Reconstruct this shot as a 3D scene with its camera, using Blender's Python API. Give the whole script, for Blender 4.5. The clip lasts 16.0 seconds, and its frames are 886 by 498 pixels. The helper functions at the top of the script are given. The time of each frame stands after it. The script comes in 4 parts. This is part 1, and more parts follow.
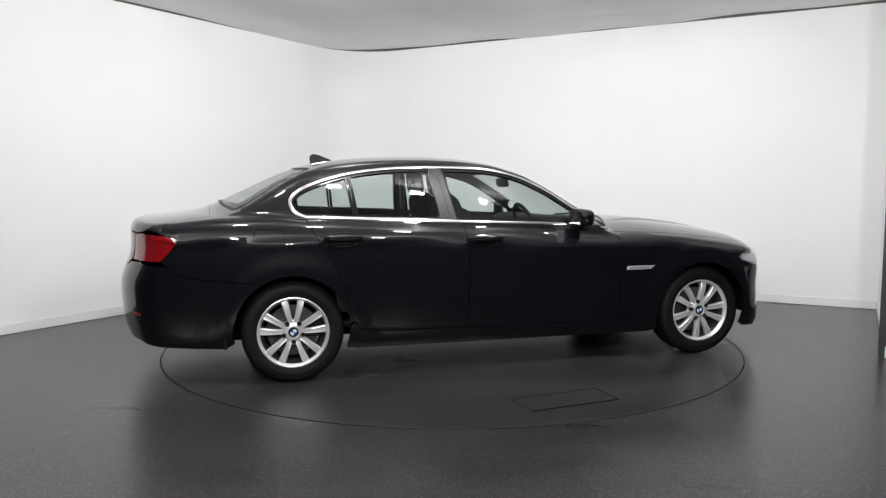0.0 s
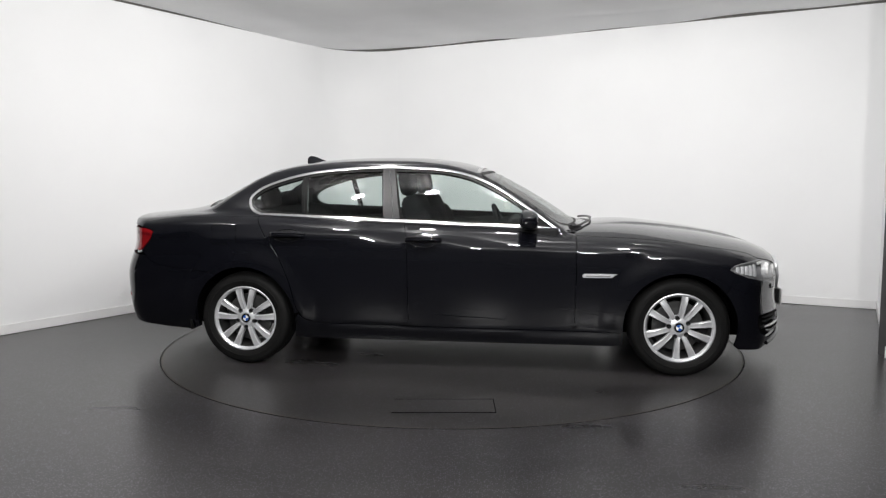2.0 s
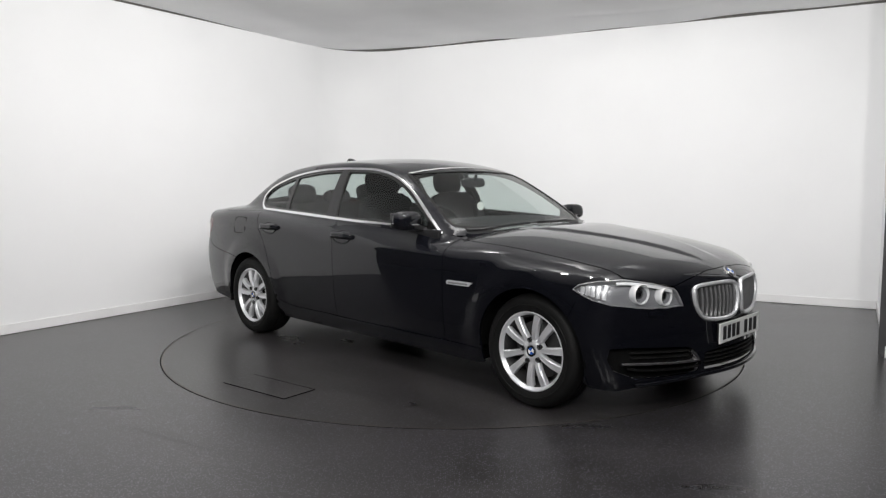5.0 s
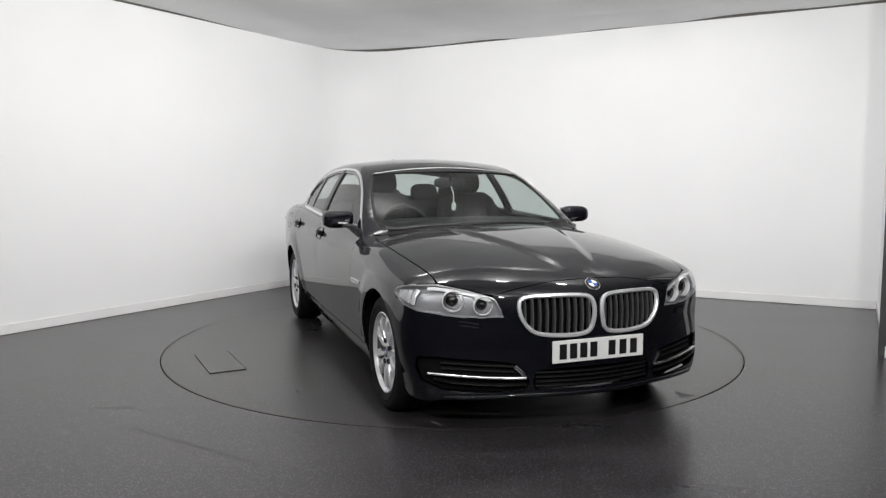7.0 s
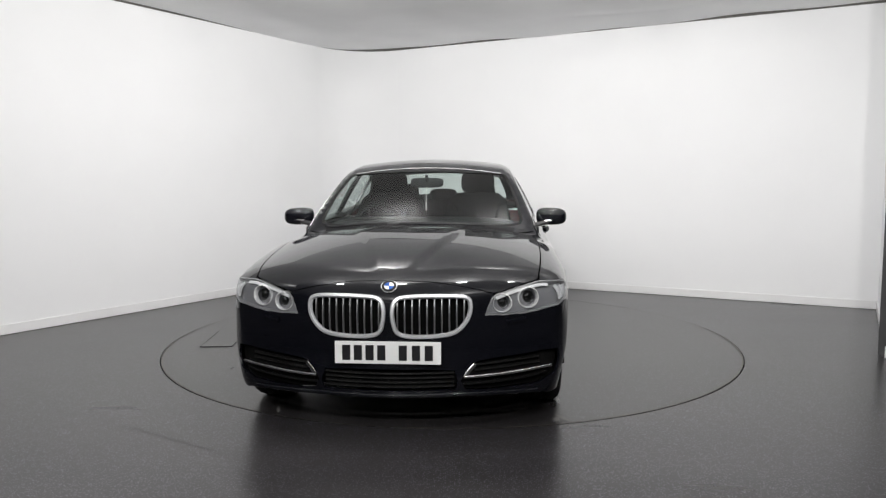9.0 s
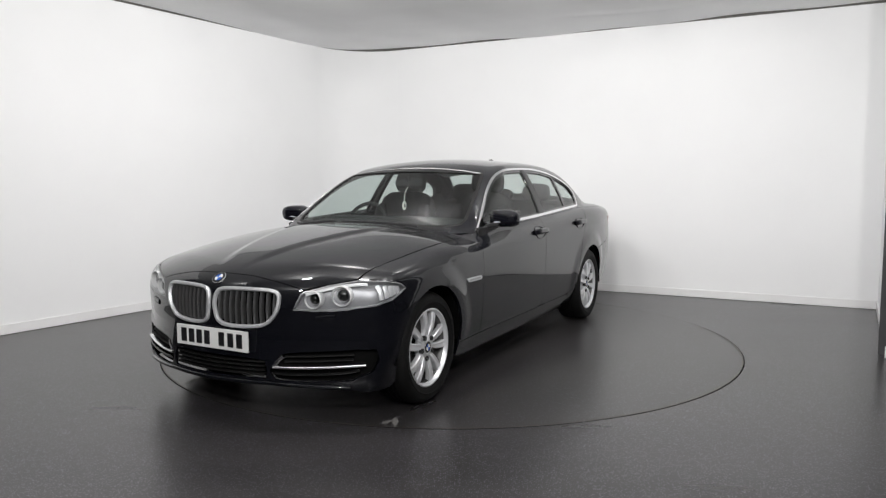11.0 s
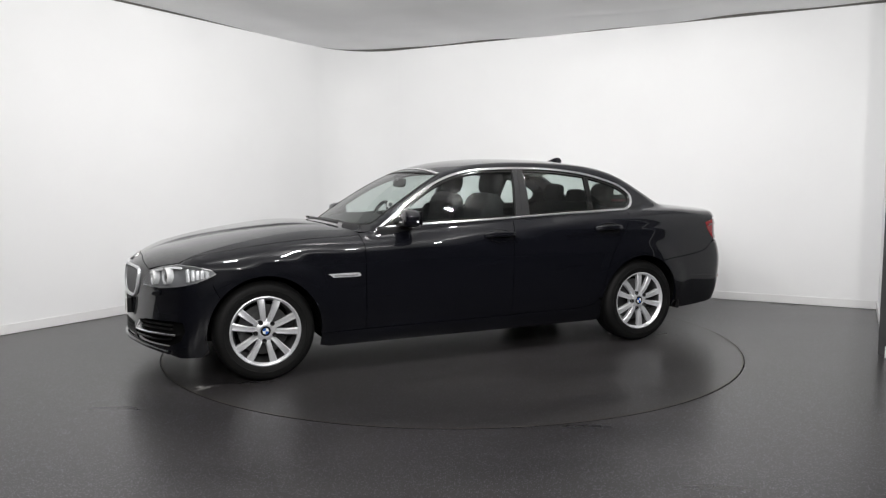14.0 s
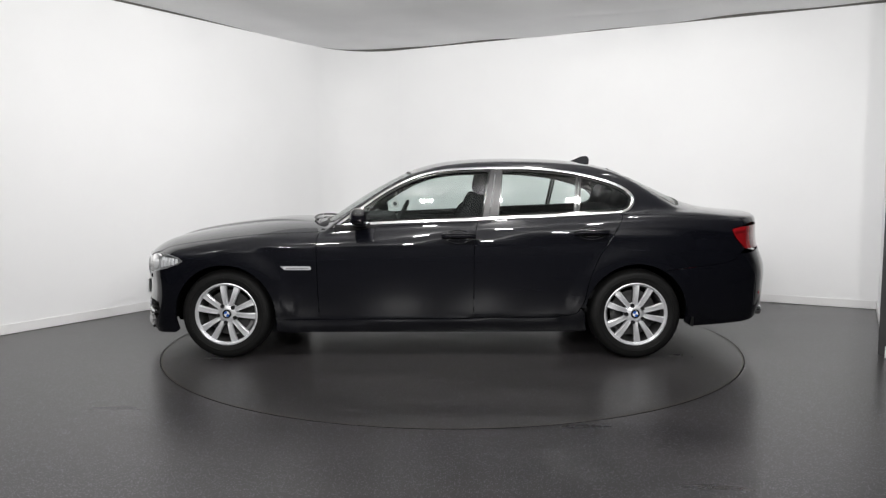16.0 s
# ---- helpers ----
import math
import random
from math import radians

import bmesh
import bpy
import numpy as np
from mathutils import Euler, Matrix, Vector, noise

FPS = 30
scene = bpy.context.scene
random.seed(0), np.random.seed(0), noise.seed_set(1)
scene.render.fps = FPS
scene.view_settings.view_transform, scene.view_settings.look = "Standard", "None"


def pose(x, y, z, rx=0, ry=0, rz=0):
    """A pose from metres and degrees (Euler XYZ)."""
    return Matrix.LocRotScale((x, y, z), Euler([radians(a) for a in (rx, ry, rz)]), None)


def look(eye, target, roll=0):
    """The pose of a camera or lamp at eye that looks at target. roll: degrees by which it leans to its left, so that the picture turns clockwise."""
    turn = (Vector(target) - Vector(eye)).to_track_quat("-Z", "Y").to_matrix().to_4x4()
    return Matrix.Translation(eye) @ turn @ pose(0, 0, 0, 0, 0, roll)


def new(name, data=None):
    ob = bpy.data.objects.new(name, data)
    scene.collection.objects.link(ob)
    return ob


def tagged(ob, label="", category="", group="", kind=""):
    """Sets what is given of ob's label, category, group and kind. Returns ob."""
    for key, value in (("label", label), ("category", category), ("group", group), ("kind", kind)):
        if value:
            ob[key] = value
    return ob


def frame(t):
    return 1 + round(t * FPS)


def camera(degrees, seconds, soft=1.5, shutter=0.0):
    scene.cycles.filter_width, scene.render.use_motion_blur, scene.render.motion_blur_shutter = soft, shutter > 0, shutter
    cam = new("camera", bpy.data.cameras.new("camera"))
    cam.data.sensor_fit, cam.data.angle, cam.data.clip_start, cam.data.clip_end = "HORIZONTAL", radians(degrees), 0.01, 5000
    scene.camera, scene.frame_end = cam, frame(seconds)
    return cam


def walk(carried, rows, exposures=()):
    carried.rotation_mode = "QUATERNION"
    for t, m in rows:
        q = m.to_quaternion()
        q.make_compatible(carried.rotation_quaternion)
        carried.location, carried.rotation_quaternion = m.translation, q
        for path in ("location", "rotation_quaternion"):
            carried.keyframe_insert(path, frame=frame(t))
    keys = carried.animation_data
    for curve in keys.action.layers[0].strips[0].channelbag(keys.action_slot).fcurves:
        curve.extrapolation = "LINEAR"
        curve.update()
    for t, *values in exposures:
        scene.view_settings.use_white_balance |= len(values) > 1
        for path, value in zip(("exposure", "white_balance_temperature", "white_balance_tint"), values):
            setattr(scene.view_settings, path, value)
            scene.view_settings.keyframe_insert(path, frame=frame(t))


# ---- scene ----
# ---- camera ----
cam = camera(62.65, 16.0, soft=1.3)
EYE = (0.0, -5.941, 1.292)
PAN, TILT, ROLL = -0.01090, -0.09383, -0.147
AIM = (EYE[0] + math.sin(PAN) * math.cos(TILT), EYE[1] + math.cos(PAN) * math.cos(TILT), EYE[2] + math.sin(TILT))
walk(cam, [(0.0, look(EYE, AIM, ROLL)), (16.0, look(EYE, AIM, ROLL))], exposures=[(0.0, 0.0), (16.0, 0.0)])

# ---- world and lights ----
world = bpy.data.worlds.new("world")
scene.world = world
world.use_nodes = True
world.node_tree.nodes["Background"].inputs[0].default_value = (0.8, 0.85, 1.0, 1)
world.node_tree.nodes["Background"].inputs[1].default_value = 0.02
CEIL = 3.0
CORNER = (-1.305, 4.09)
BACK_DIR = Vector((0.892, -0.452))
LEFT_DIR = Vector((-0.526, -0.8504))
LAMP_COLOUR = (1.0, 0.985, 0.97)
# ceiling lamps: place, what they are turned to, power
CEILING_LAMPS = [((-1.35, -1.9), (-2.6, 1.2, 0.6), 22), ((-0.45, -1.9), (-1.0, 2.6, 0.6), 24), ((0.45, -1.9), (0.6, 2.6, 0.6), 24), ((1.35, -1.9), (2.4, 1.2, 0.6), 21),
                 # unseen extra lamps, added to brighten the walls and the car's front
                 ((-2.9, -2.4), (-4.3, -0.4, 2.2), 13), ((-0.7, -0.5), (-1.25, 3.9, 1.5), 26), ((0.8, -0.5), (0.9, 3.2, 1.2), 14), ((1.7, -0.5), (3.9, 0.9, 1.0), 9),
                 ((-2.2, -5.3), (-2.0, 3.0, 2.3), 33), ((-0.8, -6.2), (-0.8, 3.0, 2.4), 50), ((0.5, -6.2), (0.8, 3.0, 2.4), 46), ((1.3, -4.6), (3.0, 1.8, 2.0), 38)]


def lamp_height(y):
    return CEIL - (0.15 if y > -3 else 0.40)


def area_lamp(name, x, y, z, power, sx, sy, target=None):
    data = bpy.data.lights.new(name, "AREA")
    data.shape, data.size, data.size_y, data.energy, data.color = "RECTANGLE", sx, sy, power, LAMP_COLOUR
    ob = new(name, data)
    ob.matrix_world = look((x, y, z), target or (x, y + 0.001, z - 1))
    return ob


for (lx, ly), aim, power in CEILING_LAMPS:
    area_lamp("ceiling_lamp", lx, ly, lamp_height(ly) - 0.005, power, 0.17, 0.10, aim)

# ---- materials ----


def mat(name, colour, rough=0.5, metal=0.0, coat=0.0, **more):
    m = bpy.data.materials.new(name)
    m.use_nodes = True
    b = m.node_tree.nodes["Principled BSDF"]
    b.inputs["Base Color"].default_value = (*colour, 1)
    b.inputs["Roughness"].default_value = rough
    b.inputs["Metallic"].default_value = metal
    b.inputs["Coat Weight"].default_value = coat
    b.inputs["Coat Roughness"].default_value = 0.02
    for k, v in more.items():
        b.inputs[k.replace("_", " ")].default_value = v
    return m


def grain(m, scale, amount, rough=0.0, bump=0.0, bump_scale=None, stretch=(1, 1, 1), second=None):
    """Uneven colour, gloss and relief in object space: a coarse noise and a fine one."""
    nt = m.node_tree
    b = nt.nodes["Principled BSDF"]
    tc, mp = nt.nodes.new("ShaderNodeTexCoord"), nt.nodes.new("ShaderNodeMapping")
    mp.inputs["Scale"].default_value = stretch
    nt.links.new(tc.outputs["Object"], mp.inputs["Vector"])
    n1 = nt.nodes.new("ShaderNodeTexNoise")
    n1.inputs["Scale"].default_value, n1.inputs["Detail"].default_value = scale, 6
    nt.links.new(mp.outputs["Vector"], n1.inputs["Vector"])
    base = tuple(b.inputs["Base Color"].default_value)[:3]
    ramp = nt.nodes.new("ShaderNodeValToRGB")
    ramp.color_ramp.elements[0].position, ramp.color_ramp.elements[1].position = 0.3, 0.7
    lo = [max(0, c * (1 - amount)) for c in base]
    hi = [min(1, c * (1 + amount)) for c in base]
    ramp.color_ramp.elements[0].color, ramp.color_ramp.elements[1].color = (*lo, 1), (*(second or hi), 1)
    nt.links.new(n1.outputs["Fac"], ramp.inputs["Fac"])
    nt.links.new(ramp.outputs["Color"], b.inputs["Base Color"])
    if rough:
        r0 = b.inputs["Roughness"].default_value
        mr = nt.nodes.new("ShaderNodeMapRange")
        mr.inputs["To Min"].default_value, mr.inputs["To Max"].default_value = max(0, r0 - rough), r0 + rough
        nt.links.new(n1.outputs["Fac"], mr.inputs["Value"])
        nt.links.new(mr.outputs["Result"], b.inputs["Roughness"])
    if bump:
        n2 = nt.nodes.new("ShaderNodeTexNoise")
        n2.inputs["Scale"].default_value, n2.inputs["Detail"].default_value = bump_scale or scale * 20, 3
        nt.links.new(mp.outputs["Vector"], n2.inputs["Vector"])
        bp = nt.nodes.new("ShaderNodeBump")
        bp.inputs["Strength"].default_value, bp.inputs["Distance"].default_value = bump, 0.002
        nt.links.new(n2.outputs["Fac"], bp.inputs["Height"])
        nt.links.new(bp.outputs["Normal"], b.inputs["Normal"])
    return m


def glass(name, tint, rough=0.0):
    """A thin pane: mostly clear, with a true mirror gloss on it that grows towards grazing."""
    m = bpy.data.materials.new(name)
    m.use_nodes = True
    nt = m.node_tree
    nt.nodes.remove(nt.nodes["Principled BSDF"])
    out = nt.nodes["Material Output"]
    tr, gl, mx, lw, pw, ma = (nt.nodes.new(k) for k in ("ShaderNodeBsdfTransparent", "ShaderNodeBsdfGlossy", "ShaderNodeMixShader", "ShaderNodeLayerWeight", "ShaderNodeMath", "ShaderNodeMath"))
    tr.inputs["Color"].default_value = (*tint, 1)
    gl.inputs["Roughness"].default_value = rough
    pw.operation, pw.inputs[1].default_value = "POWER", 4.5
    ma.operation, ma.inputs[1].default_value, ma.inputs[2].default_value = "MULTIPLY_ADD", 0.8, 0.055
    nt.links.new(lw.outputs["Facing"], pw.inputs[0])
    nt.links.new(pw.outputs[0], ma.inputs[0])
    nt.links.new(ma.outputs[0], mx.inputs["Fac"])
    nt.links.new(tr.outputs["BSDF"], mx.inputs[1])
    nt.links.new(gl.outputs["BSDF"], mx.inputs[2])
    nt.links.new(mx.outputs["Shader"], out.inputs["Surface"])
    return m


PAINT = mat("black_paint", (0.0034, 0.0037, 0.0060), 0.42, 0.0, 1.0, Specular_IOR_Level=0.08)
GLOSS_BLACK = mat("gloss_black", (0.006, 0.006, 0.006), 0.12, 0.0, 0.4)
SATIN_BLACK = mat("satin_black", (0.012, 0.012, 0.013), 0.38)
PLASTIC = grain(mat("black_plastic", (0.009, 0.009, 0.009), 0.5, Specular_IOR_Level=0.25), 6, 0.3, 0.08, 0.4, 900)
RUBBER = grain(mat("tyre_rubber", (0.005, 0.005, 0.005), 0.62, Specular_IOR_Level=0.22), 5, 0.35, 0.1, 0.3, 300)
CHROME = mat("chrome", (0.82, 0.82, 0.83), 0.16, 1.0)
SATIN_CHROME = mat("satin_chrome", (0.78, 0.78, 0.79), 0.24, 1.0)
ALLOY = grain(mat("silver_alloy", (0.74, 0.75, 0.77), 0.34, 0.55, 0.3), 9, 0.05, 0.04)
INNER_STEEL = grain(mat("dark_inner_steel", (0.11, 0.11, 0.11), 0.45, 0.8), 12, 0.3, 0.1)
DARK = mat("dark_cavity", (0.004, 0.004, 0.004), 0.9, Specular_IOR_Level=0.05)
CABIN = grain(mat("cabin_trim", (0.011, 0.011, 0.012), 0.6, Specular_IOR_Level=0.25), 8, 0.3, 0.1)
CLOTH = grain(mat("seat_cloth", (0.013, 0.013, 0.014), 0.9, Specular_IOR_Level=0.1), 10, 0.35)
LINER = grain(mat("headliner", (0.30, 0.30, 0.30), 0.9), 10, 0.1)
CLEAR = glass("clear_glass", (0.80, 0.86, 0.84))
LENS = glass("lamp_lens", (0.93, 0.94, 0.95))
LAMP_HOUSING = mat("lamp_housing", (0.33, 0.33, 0.34), 0.3, 0.4)
REFLECTOR = mat("lamp_reflector", (0.85, 0.85, 0.86), 0.35, 0.4)
GRILLE_BAR = mat("grille_bar", (0.42, 0.42, 0.43), 0.30, 0.85)
LAMP_CHROME = mat("lamp_chrome", (0.9, 0.9, 0.9), 0.12, 1.0)
LAMP_DARK = mat("lamp_dark", (0.14, 0.14, 0.15), 0.2, 0.3, 0.5)
RED_LENS = mat("red_lens", (0.24, 0.006, 0.009), 0.12, 0.0, 0.6)
DARK_RED = mat("dark_red_lens", (0.14, 0.004, 0.006), 0.12, 0.0, 0.6)
PLATE_WHITE = mat("plate_white", (0.78, 0.79, 0.78), 0.35)
PLATE_INK = mat("plate_ink", (0.01, 0.01, 0.012), 0.4)
BLUE = mat("badge_blue", (0.02, 0.10, 0.42), 0.2, 0, 0.5)
WHITE = mat("badge_white", (0.8, 0.8, 0.8), 0.2, 0, 0.5)
PAPER = mat("paper", (0.7, 0.7, 0.68), 0.7)
WALL_PAINT = grain(mat("white_wall_paint", (0.83, 0.835, 0.84), 0.75), 1.2, 0.015, 0.05, 0.12, 90)
FABRIC = grain(mat("white_fabric", (0.86, 0.86, 0.865), 0.85), 1.6, 0.03, 0, 0.3, 400)
SKIRT = grain(mat("skirting_paint", (0.78, 0.78, 0.78), 0.45), 3, 0.03, 0.05)
SEAM_GREY = mat("seam_grey", (0.10, 0.095, 0.09), 0.7)
# near-black colour of the added outer walls, tuned for dark reflections
DARK_SURROUND = grain(mat("dark_surround", (0.05, 0.05, 0.052), 0.8), 1.5, 0.2)


def floor_material(name, speckle, shade):
    m = grain(mat(name, (0.026 * shade, 0.0242 * shade, 0.0236 * shade), 0.29), 1.3, 0.42, 0.05, 0.10, 260, stretch=(0.5, 1.7, 1))
    nt = m.node_tree
    b = nt.nodes["Principled BSDF"]
    b.inputs["Specular IOR Level"].default_value = 0.52
    tc = nt.nodes.new("ShaderNodeTexCoord")
    vo = nt.nodes.new("ShaderNodeTexVoronoi")
    vo.inputs["Scale"].default_value = 130
    nt.links.new(tc.outputs["Object"], vo.inputs["Vector"])
    cr = nt.nodes.new("ShaderNodeValToRGB")
    cr.color_ramp.elements[0].position, cr.color_ramp.elements[1].position = 0.26, 0.40
    cr.color_ramp.elements[0].color, cr.color_ramp.elements[1].color = (1, 1, 1, 1), (0, 0, 0, 1)
    nt.links.new(vo.outputs["Distance"], cr.inputs["Fac"])
    sep = nt.nodes.new("ShaderNodeSeparateColor")
    nt.links.new(vo.outputs["Color"], sep.inputs["Color"])
    gt = nt.nodes.new("ShaderNodeMath")
    gt.operation, gt.inputs[1].default_value = "GREATER_THAN", 1 - speckle
    nt.links.new(sep.outputs["Red"], gt.inputs[0])
    mu = nt.nodes.new("ShaderNodeMath")
    mu.operation = "MULTIPLY"
    nt.links.new(gt.outputs[0], mu.inputs[0])
    nt.links.new(cr.outputs["Color"], mu.inputs[1])
    old = b.inputs["Base Color"].links[0].from_socket
    mix = nt.nodes.new("ShaderNodeMix")
    mix.data_type = "RGBA"
    mix.inputs["B"].default_value = (0.18, 0.175, 0.215, 1)
    nt.links.new(mu.outputs[0], mix.inputs["Factor"])
    nt.links.new(old, mix.inputs["A"])
    nt.links.new(mix.outputs["Result"], b.inputs["Base Color"])
    return m


FLOOR = floor_material("speckled_vinyl", 0.5, 1.0)
TABLE = floor_material("turntable_vinyl", 0.25, 1.0)


# ---- mesh helpers ----
def mesh_object(name, verts, faces, material, parent=None, label="", smooth=False, normals=None):
    me = bpy.data.meshes.new(name)
    me.from_pydata([tuple(map(float, v)) for v in verts], [], [tuple(map(int, f)) for f in faces])
    me.materials.append(material)
    if smooth:
        me.polygons.foreach_set("use_smooth", [True] * len(me.polygons))
    if normals is not None:
        me.normals_split_custom_set_from_vertices([tuple(map(float, v)) for v in normals])
    me.update()
    ob = new(name, me)
    if parent is not None:
        ob.parent = parent
    if label:
        ob["label"] = label
    return ob


def part(name, bm, material, parent, label="", smooth=False):
    """A bmesh as one mesh object under a thing or a part."""
    me = bpy.data.meshes.new(name)
    bmesh.ops.recalc_face_normals(bm, faces=bm.faces)
    bm.to_mesh(me)
    bm.free()
    me.materials.append(material)
    if smooth:
        me.polygons.foreach_set("use_smooth", [True] * len(me.polygons))
        me.set_sharp_from_angle(angle=radians(40))
    ob = new(name, me)
    if parent is not None:
        ob.parent = parent
    if label:
        ob["label"] = label
    return ob


def rbox(size, at=(0, 0, 0), bevel=0.01, turn=(0, 0, 0), segments=2):
    bm = bmesh.new()
    bmesh.ops.create_cube(bm, size=1)
    bmesh.ops.scale(bm, vec=size, verts=bm.verts)
    if bevel:
        bmesh.ops.bevel(bm, geom=bm.edges[:], offset=bevel, segments=segments, affect="EDGES", profile=0.6)
    bmesh.ops.transform(bm, matrix=pose(*at, *turn), verts=bm.verts)
    return bm


def joined(*bms):
    out = bmesh.new()
    for b in bms:
        me = bpy.data.meshes.new("join")
        b.to_mesh(me)
        out.from_mesh(me)
        b.free()
        bpy.data.meshes.remove(me)
    return out


def cushion(size, at=(0, 0, 0), turn=(0, 0, 0), e=0.45, nu=24, nv=14):
    """A soft box: a superellipsoid."""
    bm = bmesh.new()
    bmesh.ops.create_uvsphere(bm, u_segments=nu, v_segments=nv, radius=1)
    for v in bm.verts:
        x, y, z = v.co
        r = (abs(x) ** (2 / e) + abs(y) ** (2 / e) + abs(z) ** (2 / e)) ** (-e / 2)
        v.co = Vector((x * r * size[0] / 2, y * r * size[1] / 2, z * r * size[2] / 2))
    bmesh.ops.transform(bm, matrix=pose(*at, *turn), verts=bm.verts)
    return bm


def revolve(profile, steps=64, axis_y=True, closed=False):
    """Profile rows (radius, depth) turned about the y axis."""
    bm = bmesh.new()
    rings = []
    for k in range(steps):
        a = 2 * math.pi * k / steps
        rings.append([bm.verts.new((r * math.cos(a), d, r * math.sin(a))) for r, d in profile])
    n = len(profile)
    for k in range(steps):
        p, q = rings[k], rings[(k + 1) % steps]
        for i in range(n if closed else n - 1):
            j = (i + 1) % n
            bm.faces.new((p[i], p[j], q[j], q[i]))
    return bm


def tube(points, radius, sides=8, closed=False):
    bm = bmesh.new()
    pts = [Vector(p) for p in points]
    n, rings = len(pts), []
    for i, p in enumerate(pts):
        a = pts[(i - 1) % n] if closed or i else p
        b = pts[(i + 1) % n] if closed or i < n - 1 else p
        t = (b - a).normalized()
        s = t.cross(Vector((0.13, 0.21, 0.97))).normalized()
        u = s.cross(t)
        rings.append([bm.verts.new(p + radius * (s * math.cos(2 * math.pi * k / sides) + u * math.sin(2 * math.pi * k / sides))) for k in range(sides)])
    for i in range(n if closed else n - 1):
        for k in range(sides):
            bm.faces.new((rings[i][k], rings[i][(k + 1) % sides], rings[(i + 1) % n][(k + 1) % sides], rings[(i + 1) % n][k]))
    if not closed:
        bm.faces.new(rings[0]), bm.faces.new(rings[-1][::-1])
    return bm


# ---- the room ----
def wall(name, a, b, height, thick, material, side):
    """An upright wall from a to b; side: +1 puts its thickness to the left of the way from a to b."""
    a, b = Vector(a), Vector(b)
    d = (b - a).normalized()
    n = Vector((-d.y, d.x)) * thick * side
    bm = bmesh.new()
    lo = [bm.verts.new((*p, 0)) for p in (a, b, b + n, a + n)]
    hi = [bm.verts.new((*p, height)) for p in (a, b, b + n, a + n)]
    bm.faces.new(lo), bm.faces.new(hi)
    for i in range(4):
        bm.faces.new((lo[i], lo[(i + 1) % 4], hi[(i + 1) % 4], hi[i]))
    return tagged(part(name, bm, material, None), kind="structure")


CR = 0.75                                    # radius of the rounded room corner
C0 = Vector(CORNER)
half = math.acos(BACK_DIR.dot(LEFT_DIR)) / 2
CUT = CR / math.tan(half)
A_BACK, A_LEFT = C0 + BACK_DIR * CUT, C0 + LEFT_DIR * CUT
MID = C0 + (BACK_DIR + LEFT_DIR).normalized() * CR / math.sin(half)
BACK_END = C0 + BACK_DIR * 6.23
RETURN_DIR = Vector((-0.4795, -0.8775))
RETURN_END = BACK_END + RETURN_DIR * 2.3
LEFT_END = C0 + LEFT_DIR * 5.75
arc = []
a0 = math.atan2(*(A_LEFT - MID).yx)
a1 = math.atan2(*(A_BACK - MID).yx)
if a1 > a0:
    a1 -= 2 * math.pi
for i in range(17):
    a = a0 + (a1 - a0) * i / 16
    arc.append(MID + Vector((math.cos(a), math.sin(a))) * CR)
INNER = [LEFT_END] + arc + [BACK_END, RETURN_END]


def ribbon_wall(name, line, z0, z1, thick, material):
    """A wall or skirting along a plan line; its thickness lies to the left of the way."""
    bm = bmesh.new()
    n = len(line)
    rows = []
    for i, p in enumerate(line):
        d = (line[min(i + 1, n - 1)] - line[max(i - 1, 0)]).normalized()
        o = p + Vector((-d.y, d.x)) * thick
        rows.append([bm.verts.new((*q, z)) for q, z in ((p, z0), (p, z1), (o, z1), (o, z0))])
    for r, s in zip(rows, rows[1:]):
        for k in range(4):
            bm.faces.new((r[k], r[(k + 1) % 4], s[(k + 1) % 4], s[k]))
    bm.faces.new(rows[0]), bm.faces.new(rows[-1])
    return tagged(part(name, bm, material, None, smooth=len(line) > 3), kind="structure")


ribbon_wall("wall_left", [LEFT_END, A_LEFT], 0, CEIL + 0.4, 0.15, WALL_PAINT)
ribbon_wall("wall_corner", arc, 0, CEIL + 0.4, 0.15, WALL_PAINT)
ribbon_wall("wall_back", [A_BACK, BACK_END], 0, CEIL + 0.4, 0.15, WALL_PAINT)
ribbon_wall("wall_return", [BACK_END, RETURN_END], 0, CEIL + 0.4, 0.15, WALL_PAINT)
# unseen enclosure, added so that the car's paint reflects darkness
SURROUND_LINE = [RETURN_END, Vector((6.4, -1.2)), Vector((6.4, -9.5)), Vector((-7.5, -9.5)), Vector((-7.5, -0.6)), LEFT_END]
for i, nm in enumerate(("wall_unseen_a", "wall_unseen_b", "wall_unseen_c", "wall_unseen_d", "wall_unseen_e")):
    ribbon_wall(nm, [SURROUND_LINE[i], SURROUND_LINE[i + 1]], 0, CEIL + 0.4, 0.15, DARK_SURROUND)
for nm, ln in (("baseboard_left", [LEFT_END, A_LEFT]), ("baseboard_corner", arc), ("baseboard_back", [A_BACK, BACK_END]), ("baseboard_return", [BACK_END, RETURN_END])):
    ribbon_wall(nm, ln, 0.004, 0.085, -0.014, SKIRT)

# floor: one sheet with a round hole for the turntable
RING = 2.248


def disc_sheet(r0, r1, z, steps=128):
    verts, faces = [], []
    for r in (r0, r1):
        for k in range(steps):
            a = 2 * math.pi * k / steps
            verts.append((r * math.cos(a), r * math.sin(a), z))
    for k in range(steps):
        j = (k + 1) % steps
        faces.append((k, j, steps + j, steps + k))
    return verts, faces


